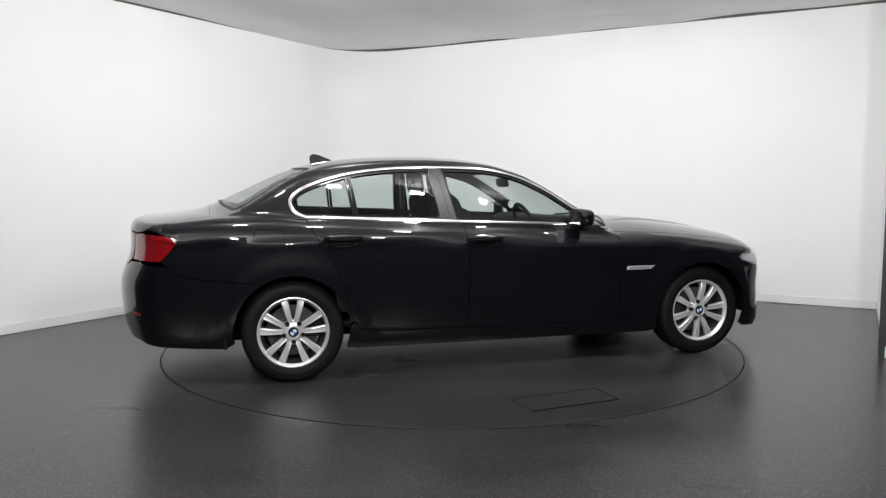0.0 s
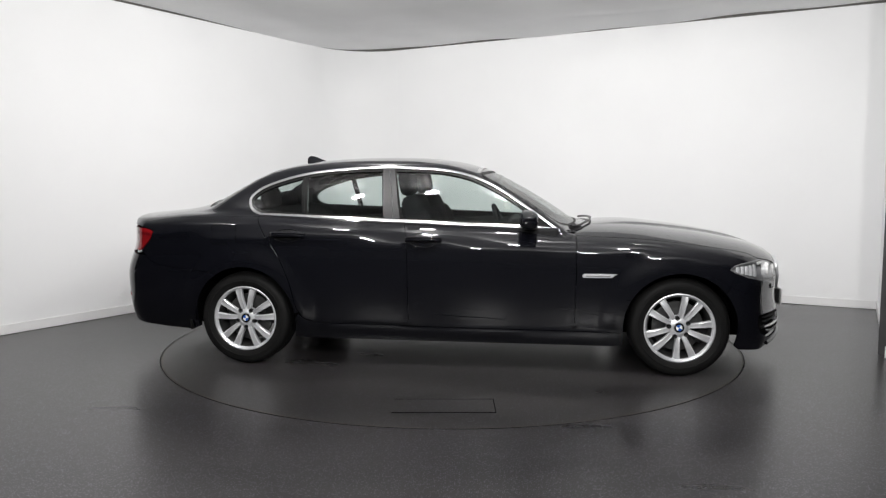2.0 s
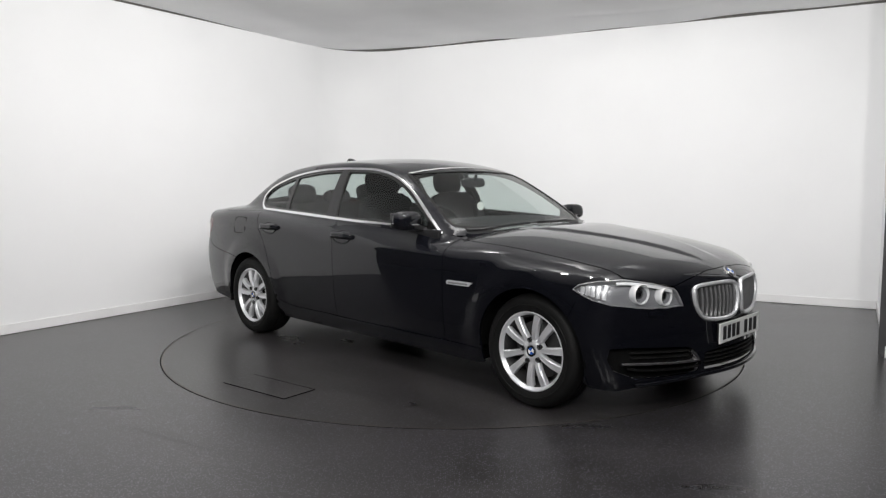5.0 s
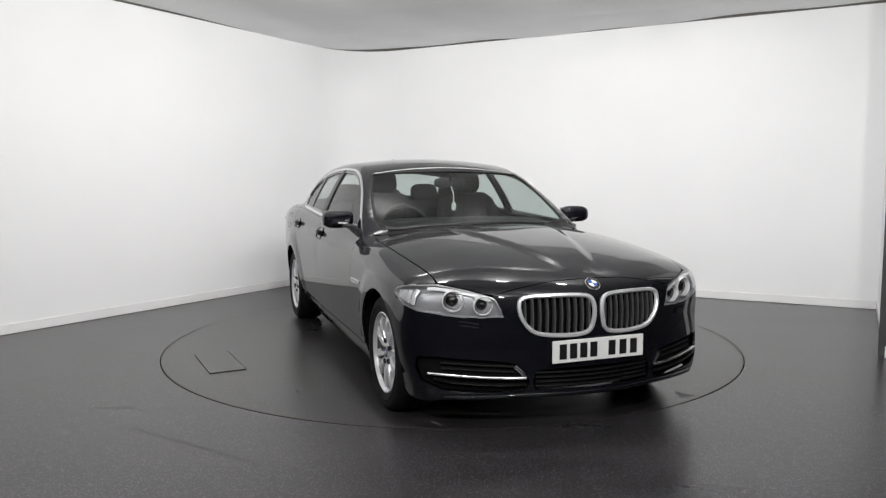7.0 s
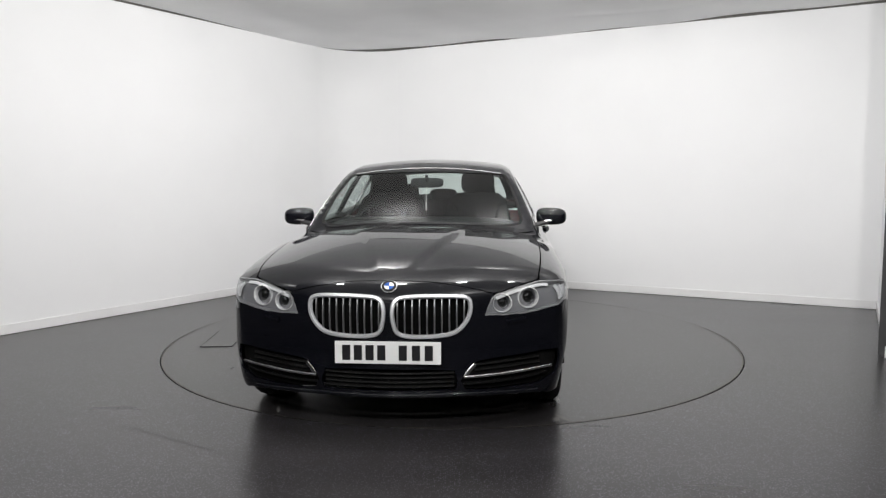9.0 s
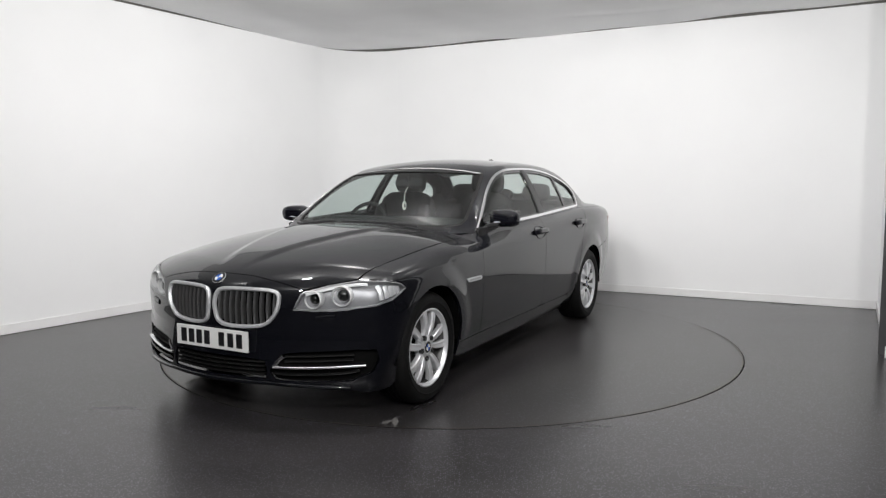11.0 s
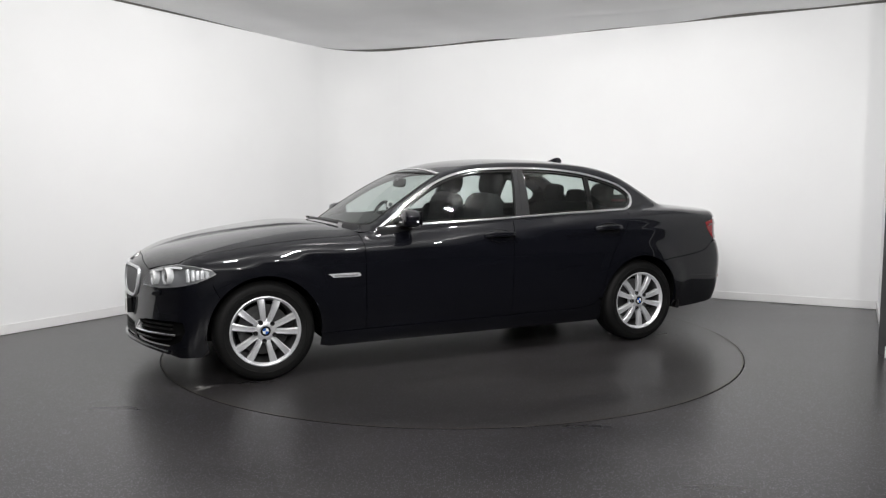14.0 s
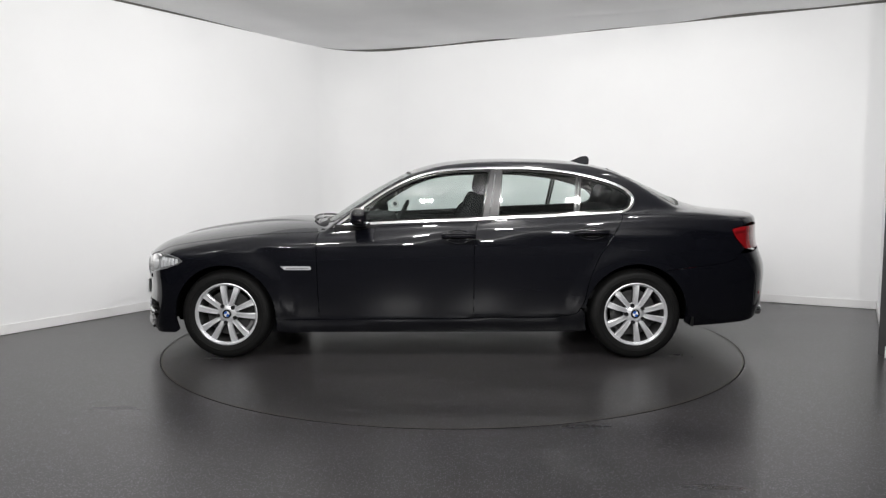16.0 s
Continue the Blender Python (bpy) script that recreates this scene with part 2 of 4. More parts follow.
v, f = disc_sheet(RING + 0.004, 14, 0)
n0 = len(v)
v += [(x, y, -0.05) for x, y, z in v[:128]]
f += [(k, n0 + k, n0 + (k + 1) % 128, (k + 1) % 128) for k in range(128)]
tagged(mesh_object("floor", v, f, FLOOR), label="dark grey speckled vinyl showroom floor", kind="structure")
bm = bmesh.new()
bmesh.ops.create_circle(bm, cap_ends=True, radius=2.4, segments=64)
bmesh.ops.translate(bm, vec=(0, 0, -0.051), verts=bm.verts)
tagged(part("floor_pit", bm, DARK, None), kind="structure")

# a dark seam where the fabric meets the walls
for nm, ln in (("trim_left", [LEFT_END, A_LEFT]), ("trim_corner", arc), ("trim_back", [A_BACK, BACK_END]), ("trim_return", [BACK_END, RETURN_END])):
    ribbon_wall(nm, ln, CEIL - 0.012, CEIL + 0.05, -0.006, SEAM_GREY)

# stretched fabric ceiling: hangs a little uneven along the walls
def ceiling_height(x, y):
    w = 0.012 * math.sin(1.9 * x + 0.7 * y) + 0.008 * math.sin(3.7 * x - 2.3 * y + 1.0)
    fold = 0.02 * math.exp(-((y - 1.75 + 0.45 * (x - 1.5)) / 0.05) ** 2) * max(0.0, min(1.0, (x - 0.9) / 0.6))
    return CEIL + w - fold


bm = bmesh.new()
NX, NY = 200, 240
grid = [[bm.verts.new((-8 + 15 * i / NX, -9.6 + 14.8 * j / NY, 0)) for j in range(NY + 1)] for i in range(NX + 1)]
for col in grid:
    for vtx in col:
        vtx.co.z = ceiling_height(vtx.co.x, vtx.co.y)
for i in range(NX):
    for j in range(NY):
        bm.faces.new((grid[i][j], grid[i][j + 1], grid[i + 1][j + 1], grid[i + 1][j]))
tagged(part("ceiling", bm, FABRIC, None, smooth=True), label="white stretched fabric ceiling with a wavy edge", kind="structure")

# housings for all twelve out-of-view lamps, the eight added ones too
for (lx, ly), aim, power in CEILING_LAMPS:
    lamp = tagged(new("ceiling_light"), "small white spotlight under the fabric ceiling, out of view", "spotlight", "ceiling lights")
    lamp.matrix_world = look((lx, ly, lamp_height(ly)), aim)
    part("housing", rbox((0.20, 0.13, 0.06), (0, 0, 0.045), 0.008), PLATE_WHITE, lamp)
    part("stem", tube([(0, 0, 0.07), tuple(lamp.matrix_world.inverted() @ Vector((lx, ly, CEIL + 0.02)))], 0.01, 8), PLATE_WHITE, lamp)

# ---- turntable ----
table = tagged(new("turntable"), "dark vinyl covered round car turntable set flush in the floor", "turntable")
bm = bmesh.new()
bmesh.ops.create_circle(bm, cap_ends=True, radius=RING - 0.004, segments=128)
top_edges = bm.edges[:]
ext = bmesh.ops.extrude_edge_only(bm, edges=top_edges)
bmesh.ops.translate(bm, vec=(0, 0, -0.04), verts=[g for g in ext["geom"] if isinstance(g, bmesh.types.BMVert)])
part("platform", bm, TABLE, table)
EDGE = grain(mat("worn_edge_steel", (0.10, 0.09, 0.08), 0.4, 0.5), 6, 0.5, 0.1)
v, f = disc_sheet(RING - 0.014, RING - 0.004, 0.0025)
mesh_object("edge_trim", v, f, EDGE, table, "thin dark metal edge ring")
HATCH = pose(0.19, -1.85, 0, 0, 0, 7.5)
hl, hw = 0.585, 0.245


def on_hatch(bm):
    bmesh.ops.transform(bm, matrix=HATCH, verts=bm.verts)
    return bm


hatch = part("hatch", on_hatch(rbox((hl, hw, 0.006), (0, 0, 0.0005), 0.001)), TABLE, table, "flush rectangular access hatch")
for cx, cy, sx, sy in ((0, hw / 2, hl, 0.002), (hl / 2, 0, 0.005, hw), (0, -hw / 2, hl, 0.002)):
    part("hatch_joint", on_hatch(rbox((sx, sy, 0.004), (cx, cy, 0.003), 0)), DARK, hatch)


# pale scuffs on the turntable and a welded seam in the floor
SCUFF = mat("pale_scuff", (0.16, 0.155, 0.15), 0.6)
for i, (cx, cy, ln, wd, tr) in enumerate(((2.03, 0.74, 0.09, 0.02, 30), (2.05, 0.70, 0.05, 0.03, -20), (-1.86, -0.70, 0.08, 0.018, 60), (-1.92, -0.62, 0.04, 0.02, 10), (-1.85, 0.72, 0.06, 0.02, -40), (1.98, -0.86, 0.07, 0.016, 15))):
    rnd = random.Random(i)
    bm = bmesh.new()
    ring = [bm.verts.new((ln * math.cos(a) * rnd.uniform(0.5, 1), wd * math.sin(a) * rnd.uniform(0.4, 1), 0.0022)) for a in np.linspace(0, 2 * math.pi, 14, endpoint=False)]
    bm.faces.new(ring)
    bmesh.ops.transform(bm, matrix=pose(cx, cy, 0, 0, 0, tr), verts=bm.verts)
    part("scuff_mark", bm, SCUFF, table, "pale rubbed scuff mark")
SEAM = mat("floor_weld", (0.075, 0.075, 0.075), 0.45)
bm = bmesh.new()
seam = [Vector((-1.75, -2.20)), Vector((-0.91, -2.70)), Vector((-0.30, -3.06)), Vector((0.6, -3.6))]
L = [bm.verts.new((*p, 0.0012)) for p in seam]
Rr = [bm.verts.new((p.x + 0.003, p.y + 0.006, 0.0012)) for p in seam]
for i in range(3):
    bm.faces.new((L[i], L[i + 1], Rr[i + 1], Rr[i]))
tagged(part("trim_floor_seam", bm, SEAM, None), label="thin pale weld seam in the vinyl floor", kind="structure")

# ---- the car's body surface ----
def natural(xs, ys):
    """A natural cubic spline, straight beyond its ends."""
    xs, ys = np.array(xs, float), np.array(ys, float)
    n, h = len(xs), np.diff(xs)
    A, b = np.eye(n), np.zeros(n)
    for i in range(1, n - 1):
        A[i, i - 1:i + 2] = h[i - 1], 2 * (h[i - 1] + h[i]), h[i]
        b[i] = 6 * ((ys[i + 1] - ys[i]) / h[i] - (ys[i] - ys[i - 1]) / h[i - 1])
    M = np.linalg.solve(A, b)

    def f(x):
        x = np.asarray(x, float)
        c = np.clip(x, xs[0], xs[-1])
        i = np.clip(np.searchsorted(xs, c) - 1, 0, n - 2)
        a, d = xs[i + 1] - c, c - xs[i]
        y = (M[i] * a ** 3 + M[i + 1] * d ** 3) / (6 * h[i]) + (ys[i] / h[i] - M[i] * h[i] / 6) * a + (ys[i + 1] / h[i] - M[i + 1] * h[i] / 6) * d
        s0 = (ys[1] - ys[0]) / h[0] - h[0] * M[1] / 6
        s1 = (ys[-1] - ys[-2]) / h[-1] + h[-1] * M[-2] / 6
        return y + np.where(x < xs[0], s0 * (x - xs[0]), 0) + np.where(x > xs[-1], s1 * (x - xs[-1]), 0)
    return f


def smax(a, b, k):
    h = np.clip(0.5 + 0.5 * (a - b) / k, 0, 1)
    return a * h + b * (1 - h) + k * h * (1 - h)


def smin(a, b, k):
    return -smax(-a, -b, k)


def step(a, b, x):
    t = np.clip((x - a) / (b - a), 0, 1)
    return t * t * (3 - 2 * t)


AXLE, HUB_Z, TYRE_R = 1.484, 0.327, 0.327
flank = natural([-0.75, -0.68, -0.60, -0.50, -0.38, -0.25, -0.12, -0.04, -0.012, 0.0, 0.012, 0.05, 0.10, 0.16, 0.25],
                [0.79, 0.840, 0.872, 0.893, 0.909, 0.918, 0.921, 0.919, 0.920, 0.921, 0.917, 0.906, 0.888, 0.860, 0.81])
plan = natural([-2.6, -2.4, -2.2, -1.9, -1.5, -1.0, 0.0, 0.8, 1.484, 1.7, 1.9, 2.1, 2.3],
               [-0.15, -0.085, -0.045, -0.010, 0.008, 0.004, 0.0, -0.004, 0.0, -0.006, -0.020, -0.042, -0.085])
deck = natural([-2.7, -2.57, -2.3, -1.95, -1.4, -0.6, 0.2, 0.85, 1.1, 1.5, 1.8, 2.1, 2.25, 2.4],
               [1.03, 1.042, 1.066, 1.10, 1.10, 1.065, 1.03, 0.988, 0.990, 0.956, 0.910, 0.836, 0.780, 0.70])
nose = natural([0.1, 0.2, 0.3, 0.4, 0.52, 0.62, 0.70, 0.76, 0.80, 0.9],
               [2.20, 2.285, 2.305, 2.295, 2.285, 2.290, 2.280, 2.255, 2.215, 2.08])
tail = natural([0.1, 0.25, 0.35, 0.5, 0.68, 0.76, 0.82, 0.92, 1.03, 1.1],
               [-2.47, -2.53, -2.57, -2.59, -2.585, -2.555, -2.532, -2.522, -2.515, -2.50])
pillar = natural([0.85, 0.95, 1.0, 1.1, 1.2, 1.3, 1.38, 1.46, 1.6], [0.895, 0.868, 0.850, 0.806, 0.755, 0.696, 0.640, 0.574, 0.44])
cabin_plan = natural([-2.3, -2.0, -1.7, -1.4, -1.0, -0.4, 0.1, 0.4, 0.7, 1.0], [-0.17, -0.11, -0.055, -0.022, -0.006, 0.0, -0.020, -0.042, -0.056, -0.066])
roof_line = natural([-2.3, -2.1, -2.0, -1.84, -1.67, -1.45, -1.2, -0.9, -0.6, -0.3, -0.1, 0.1, 0.25, 0.4, 0.6, 0.8, 0.95, 1.1],
                    [1.01, 1.090, 1.130, 1.204, 1.283, 1.375, 1.436, 1.465, 1.472, 1.465, 1.445, 1.400, 1.342, 1.265, 1.148, 1.012, 0.905, 0.80])


def crease(x):
    return 0.842 + 0.047 * (0.8 - x) / 1.8 - 0.05 * step(0.9, 1.7, x)


def body(p):
    """The car's outer surface: below nought inside, above it outside."""
    x, y, z = p[:, 0], np.abs(p[:, 1]), p[:, 2]
    w = flank(z - crease(x)) + plan(x)
    for ax, r0 in ((AXLE, 0.40), (-AXLE, 0.40)):
        r = np.hypot(x - ax, z - HUB_Z)
        w = w + 0.014 * (1 - step(r0, r0 + 0.13, r)) * step(0.2, 0.45, z)
    w = w - 0.004 * np.exp(-((z - 0.30) / 0.012) ** 2) * step(1.15, 1.0, x) * step(-1.1, -1.0, x)
    side = y - w
    ridge = 0.085 + 0.27 * (2.15 - x)
    top = z - (deck(x) - (0.045 + 0.040 * step(-1.6, 0.8, x)) * (y / 0.8) ** 3.0 + 0.013 * step(0.035, -0.035, y - ridge) * step(0.85, 1.3, x) * step(2.2, 1.9, x))
    front = (x - (nose(z) - 0.100 * (y / 0.48) ** 1.9)) * 0.9
    back = ((tail(z) + 0.155 * (y / 0.75) ** 3.2) - x) * 0.9
    low = smax(smax(smax(side, top, 0.065), front, 0.07), back, 0.045)
    xs = x + 0.03 * (y / 0.7) ** 2 * step(-0.4, 0.5, x) - 0.14 * (y / 0.7) ** 2 * step(-1.2, -1.9, x)
    roof = (z - (roof_line(xs) - 0.045 * (y / 0.6) ** 2)) * 0.8
    cab = smax(y - (pillar(z) + cabin_plan(x)), roof, 0.040)
    return smin(low, np.maximum(np.maximum(cab, 0.86 - z), -2.25 - x), 0.03)


def strike(o, d, reach=1.7, n=48):
    """Where rays from inside leave the body."""
    o, d = np.atleast_2d(o).astype(float), np.atleast_2d(d).astype(float)
    o, d = np.broadcast_arrays(o, d)
    lo, hi, found = np.zeros(len(o)), np.full(len(o), reach), np.zeros(len(o), bool)
    for k in range(1, n + 1):
        s = reach * k / n
        out = (body(o + d * s) > 0) & ~found
        hi[out], lo[out] = s, reach * (k - 1) / n
        found |= out
    for _ in range(18):
        m = (lo + hi) / 2
        out = body(o + d * m[:, None]) > 0
        hi, lo = np.where(out, m, hi), np.where(out, lo, m)
    return o + d * ((lo + hi) / 2)[:, None]


def slope(p, e=0.002):
    g = np.stack([body(p + np.eye(3)[i] * e) - body(p - np.eye(3)[i] * e) for i in range(3)], -1)
    return g / np.linalg.norm(g, axis=1, keepdims=True)


def on_side(*xz):
    a = np.array(xz, float)
    return strike(np.c_[a[:, 0], np.zeros(len(a)), a[:, 1]], [[0, 1, 0]])


def on_top(*xy):
    a = np.array(xy, float)
    return strike(np.c_[a, np.full(len(a), 0.55)], [[0, 0, 1]])


def on_front(*yz):
    a = np.array(yz, float)
    return strike(np.c_[np.full(len(a), 1.3), a], [[1, 0, 0]])


def on_rear(*yz):
    a = np.array(yz, float)
    return strike(np.c_[np.full(len(a), -1.5), a], [[-1, 0, 0]])


class Around:
    """Round the car's long axis."""
    zc, k = 0.5, 0.8

    def flat(self, p):
        return np.c_[p[:, 0], np.arctan2(p[:, 2] - self.zc, p[:, 1]) * self.k]

    def solid(self, q):
        a = q[:, 1] / self.k
        return strike(np.c_[q[:, 0], np.zeros(len(q)), np.full(len(q), self.zc)], np.c_[np.zeros(len(q)), np.cos(a), np.sin(a)])


class Upright:
    """Round an upright axis in the nose or in the tail."""

    def __init__(self, xc, sign):
        self.xc, self.sign, self.k = xc, sign, 0.95

    def flat(self, p):
        return np.c_[np.arctan2(p[:, 1], (p[:, 0] - self.xc) * self.sign) * self.k, p[:, 2]]

    def solid(self, q):
        a = q[:, 0] / self.k
        return strike(np.c_[np.full(len(q), self.xc), np.zeros(len(q)), q[:, 1]], np.c_[np.cos(a) * self.sign, np.sin(a), np.zeros(len(q))])


AROUND, NOSE, TAIL = Around(), Upright(1.25, 1), Upright(-1.35, -1)


def densify(q, h):
    out = []
    for a, b in zip(q, np.roll(q, -1, 0)):
        n = max(1, int(np.ceil(np.linalg.norm(b - a) / h)))
        out += [a + (b - a) * i / n for i in range(n)]
    return np.array(out)


def area2(q):
    return np.sum(q[:, 0] * np.roll(q[:, 1], -1) - np.roll(q[:, 0], -1) * q[:, 1])


def inset_loop(q, d):
    e = np.roll(q, -1, 0) - q
    n = np.c_[-e[:, 1], e[:, 0]] / (np.linalg.norm(e, axis=1, keepdims=True) + 1e-12)
    if area2(q) < 0:
        n = -n
    m = n + np.roll(n, 1, 0)
    m /= np.maximum(np.linalg.norm(m, axis=1, keepdims=True), 0.3)
    return q + m * d


def within(q, loop):
    x, y = q[:, 0][:, None], q[:, 1][:, None]
    a, b = loop, np.roll(loop, -1, 0)
    c = ((a[:, 1] > y) != (b[:, 1] > y)) & (x < (b[:, 0] - a[:, 0]) * (y - a[:, 1]) / (b[:, 1] - a[:, 1] + 1e-15) + a[:, 0])
    return c.sum(1) % 2 == 1


def far_from(q, loop, d):
    a, b = loop, np.roll(loop, -1, 0)
    ab = b - a
    t = np.clip(((q[:, None] - a) * ab).sum(-1) / ((ab ** 2).sum(-1) + 1e-15), 0, 1)
    return np.linalg.norm(q[:, None] - a - ab * t[..., None], axis=-1).min(1) > d


def panel(name, chart, outline, material, parent, holes=(), h=0.04, gap=0.0022, thick=0.012, lift=0.0, sides=(1,), label=""):
    """A sheet of the body's surface inside an outline of surface points, with a turned-in rim. sides: 1 as given, -1 mirrored."""
    from mathutils.geometry import delaunay_2d_cdt
    loops = [inset_loop(densify(chart.flat(outline), h * 0.6), gap)]
    for hole in holes:
        loops.append(inset_loop(densify(chart.flat(hole), h * 0.6), -gap))
    lo, hi = loops[0].min(0), loops[0].max(0)
    gx, gy = np.meshgrid(np.arange(lo[0], hi[0], h), np.arange(lo[1], hi[1], h))
    gx = gx + (np.arange(gx.shape[0]) % 2)[:, None] * h / 2
    g = np.c_[gx.ravel(), gy.ravel()]
    g = g[within(g, loops[0])]
    for i, l in enumerate(loops):
        if len(g):
            g = g[far_from(g, l, h * 0.45)]
        if i and len(g):
            g = g[~within(g, l)]
    pts, edges = [], []
    for l in loops:
        n0 = len(pts)
        pts += list(l)
        edges += [(n0 + i, n0 + (i + 1) % len(l)) for i in range(len(l))]
    pts += list(g)
    res = delaunay_2d_cdt([Vector((float(a), float(b))) for a, b in pts], edges, [], 0, 1e-7)
    q, faces = np.array([tuple(v) for v in res[0]]), np.array(res[2])
    cen = q[faces].mean(1)
    keep = within(cen, loops[0])
    for l in loops[1:]:
        keep &= ~within(cen, l)
    faces = faces[keep]
    P = chart.solid(q)
    N = slope(P)
    P = P + N * lift
    fn = np.cross(P[faces[:, 1]] - P[faces[:, 0]], P[faces[:, 2]] - P[faces[:, 0]])
    flip = (fn * N[faces[:, 0]]).sum(1) < 0
    faces[flip] = faces[flip][:, ::-1]
    count = {}
    for f in faces:
        for a, b in ((f[0], f[1]), (f[1], f[2]), (f[2], f[0])):
            count[(a, b)] = count.get((a, b), 0) + 1
    rim = [e for e in count if (e[1], e[0]) not in count]
    V, NN, F = list(P), list(N), [tuple(f) for f in faces]
    if thick:
        ids = sorted({a for e in rim for a in e})
        base = len(V)
        new_id = {a: base + 2 * i for i, a in enumerate(ids)}
        for a in ids:
            V += [P[a], P[a] - N[a] * thick]
            NN += [np.zeros(3), np.zeros(3)]
        F += [(new_id[b], new_id[a], new_id[a] + 1, new_id[b] + 1) for a, b in rim]
    V, NN = np.array(V), np.array(NN)
    made = []
    for s in sides:
        k = np.array([1, s, 1])
        made.append(mesh_object(name, V * k, F if s > 0 else [f[::-1] for f in F], material, parent, label, True, NN * k))
    return made


def strip(name, points, width, height, material, parent, closed=False, sides=(1,), label="", sink=0.002):
    """A moulding that runs along points of the surface."""
    P = np.array(points)
    N = slope(P)
    n = len(P)
    T = (np.roll(P, -1, 0) - np.roll(P, 1, 0)) if closed else np.gradient(P, axis=0)
    T /= np.linalg.norm(T, axis=1, keepdims=True)
    B = np.cross(N, T)
    prof = [(-0.5, -sink), (-0.5, height * 0.6), (-0.28, height), (0.28, height), (0.5, height * 0.6), (0.5, -sink)]
    V = [P[i] + B[i] * u * width + N[i] * v for i in range(n) for u, v in prof]
    m = len(prof)
    F = [(i * m + k, i * m + (k + 1) % m, ((i + 1) % n) * m + (k + 1) % m, ((i + 1) % n) * m + k) for i in range(n if closed else n - 1) for k in range(m)]
    if not closed:
        F += [tuple(range(m))[::-1], tuple(range((n - 1) * m, n * m))]
    made = []
    for s in sides:
        k = np.array([1, s, 1])
        ob = mesh_object(name, np.array(V) * k, F if s < 0 else [f[::-1] for f in F], material, parent, label, True)
        ob.data.set_sharp_from_angle(angle=radians(50))
        made.append(ob)
    return made


def smooth_line(points, n=12, closed=False):
    """More points along a curve through the given ones."""
    p = np.array(points, float)
    m = len(p)
    out = []
    for i in range(m if closed else m - 1):
        a, b = p[i], p[(i + 1) % m]
        pa = p[(i - 1) % m] if closed or i else a
        pb = p[(i + 2) % m] if closed or i < m - 2 else b
        for j in range(n):
            t = j / n
            out.append(0.5 * (2 * a + (b - pa) * t + (2 * pa - 5 * a + 4 * b - pb) * t * t + (3 * a - pa - 3 * b + pb) * t ** 3))
    if not closed:
        out.append(p[-1])
    return np.array(out)


def arch(ax, r, a0, a1, n=24):
    """Points of a wheel arch on the flank, from angle a0 to a1 in degrees."""
    return on_side(*[(ax + r * math.cos(radians(a)), HUB_Z + r * math.sin(radians(a))) for a in np.linspace(a0, a1, n)])


def mirrored(p):
    return np.array(p)[::-1] * np.array([1, -1, 1])


car = tagged(new("car"), "glossy black four-door saloon car with silver alloy wheels on the turntable", "car")
BOTH = (1, -1)
R_ARCH_F, R_ARCH_R = 0.362, 0.366

# outlines on the flank
belt = [(0.713, 0.953), (0.359, 0.977), (-0.254, 1.003), (-0.8, 1.028), (-1.375, 1.052)]
dlo_rear = [(-1.40, 1.056), (-1.455, 1.082), (-1.486, 1.13), (-1.480, 1.185), (-1.405, 1.248), (-1.267, 1.302), (-1.07, 1.351), (-0.82, 1.382), (-0.579, 1.392), (-0.3, 1.388), (-0.09, 1.373), (0.113, 1.325), (0.309, 1.233), (0.507, 1.102), (0.713, 0.953)]
DLO2 = np.vstack([smooth_line(belt, 8)[:-1], smooth_line([belt[-1]] + dlo_rear, 6)[:-1]])
DLO = on_side(*DLO2)
hood_side = smooth_line([(1.95, 0.752), (1.80, 0.768), (1.5, 0.785), (1.1, 0.785), (0.80, 0.745)], 5)
hood_front = smooth_line([(0.0, 0.794), (0.13, 0.791), (0.232, 0.785), (0.40, 0.758), (0.515, 0.728)], 5)
hood_corner = smooth_line([(0.515, 0.728), (0.637, 0.757), (0.745, 0.779)], 5)
hood_rear = smooth_line([(0.80, 0.745), (0.83, 0.62), (0.875, 0.35), (0.89, 0.0)], 5)
HOOD_FRONT, HOOD_SIDE, HOOD_REAR = on_front(*hood_front), on_top(*hood_side), on_top(*hood_rear)
HOOD_CORNER = on_front(*hood_corner)
half_hood = np.vstack([HOOD_FRONT[:-1], HOOD_CORNER, HOOD_SIDE[:-1], HOOD_REAR])
panel("bonnet", AROUND, np.vstack([half_hood, mirrored(half_hood)[1:-1]]), PAINT, car, h=0.035)

# windscreen, rear screen and the roof frame round them
ws_half = np.vstack([smooth_line([(0.835, 0.0), (0.825, 0.3), (0.775, 0.55), (0.700, 0.708)], 5)[:-1], smooth_line([(0.700, 0.708), (0.445, 0.664), (0.20, 0.600), (0.140, 0.572)], 5)[:-1],
                     smooth_line([(0.140, 0.572), (0.163, 0.48), (0.195, 0.25), (0.205, 0.0)], 5)])
rs_half = np.vstack([smooth_line([(-1.42, 0.0), (-1.40, 0.25), (-1.345, 0.47), (-1.37, 0.53)], 5)[:-1], smooth_line([(-1.37, 0.53), (-1.6, 0.60), (-1.80, 0.64), (-1.85, 0.60)], 5)[:-1], smooth_line([(-1.85, 0.60), (-1.92, 0.35), (-1.95, 0.0)], 5)])
WS = np.vstack([on_top(*ws_half), mirrored(on_top(*ws_half))[1:-1]])
RS = np.vstack([on_top(*rs_half), mirrored(on_top(*rs_half))[1:-1]])
BASE_X = np.linspace(0.815, -1.96, 40)
BASE = on_side(*[(x, np.interp(x, [-2.0, -1.4, 0.713, 0.9], [1.035, 1.046, 0.945, 0.935])) for x in BASE_X])
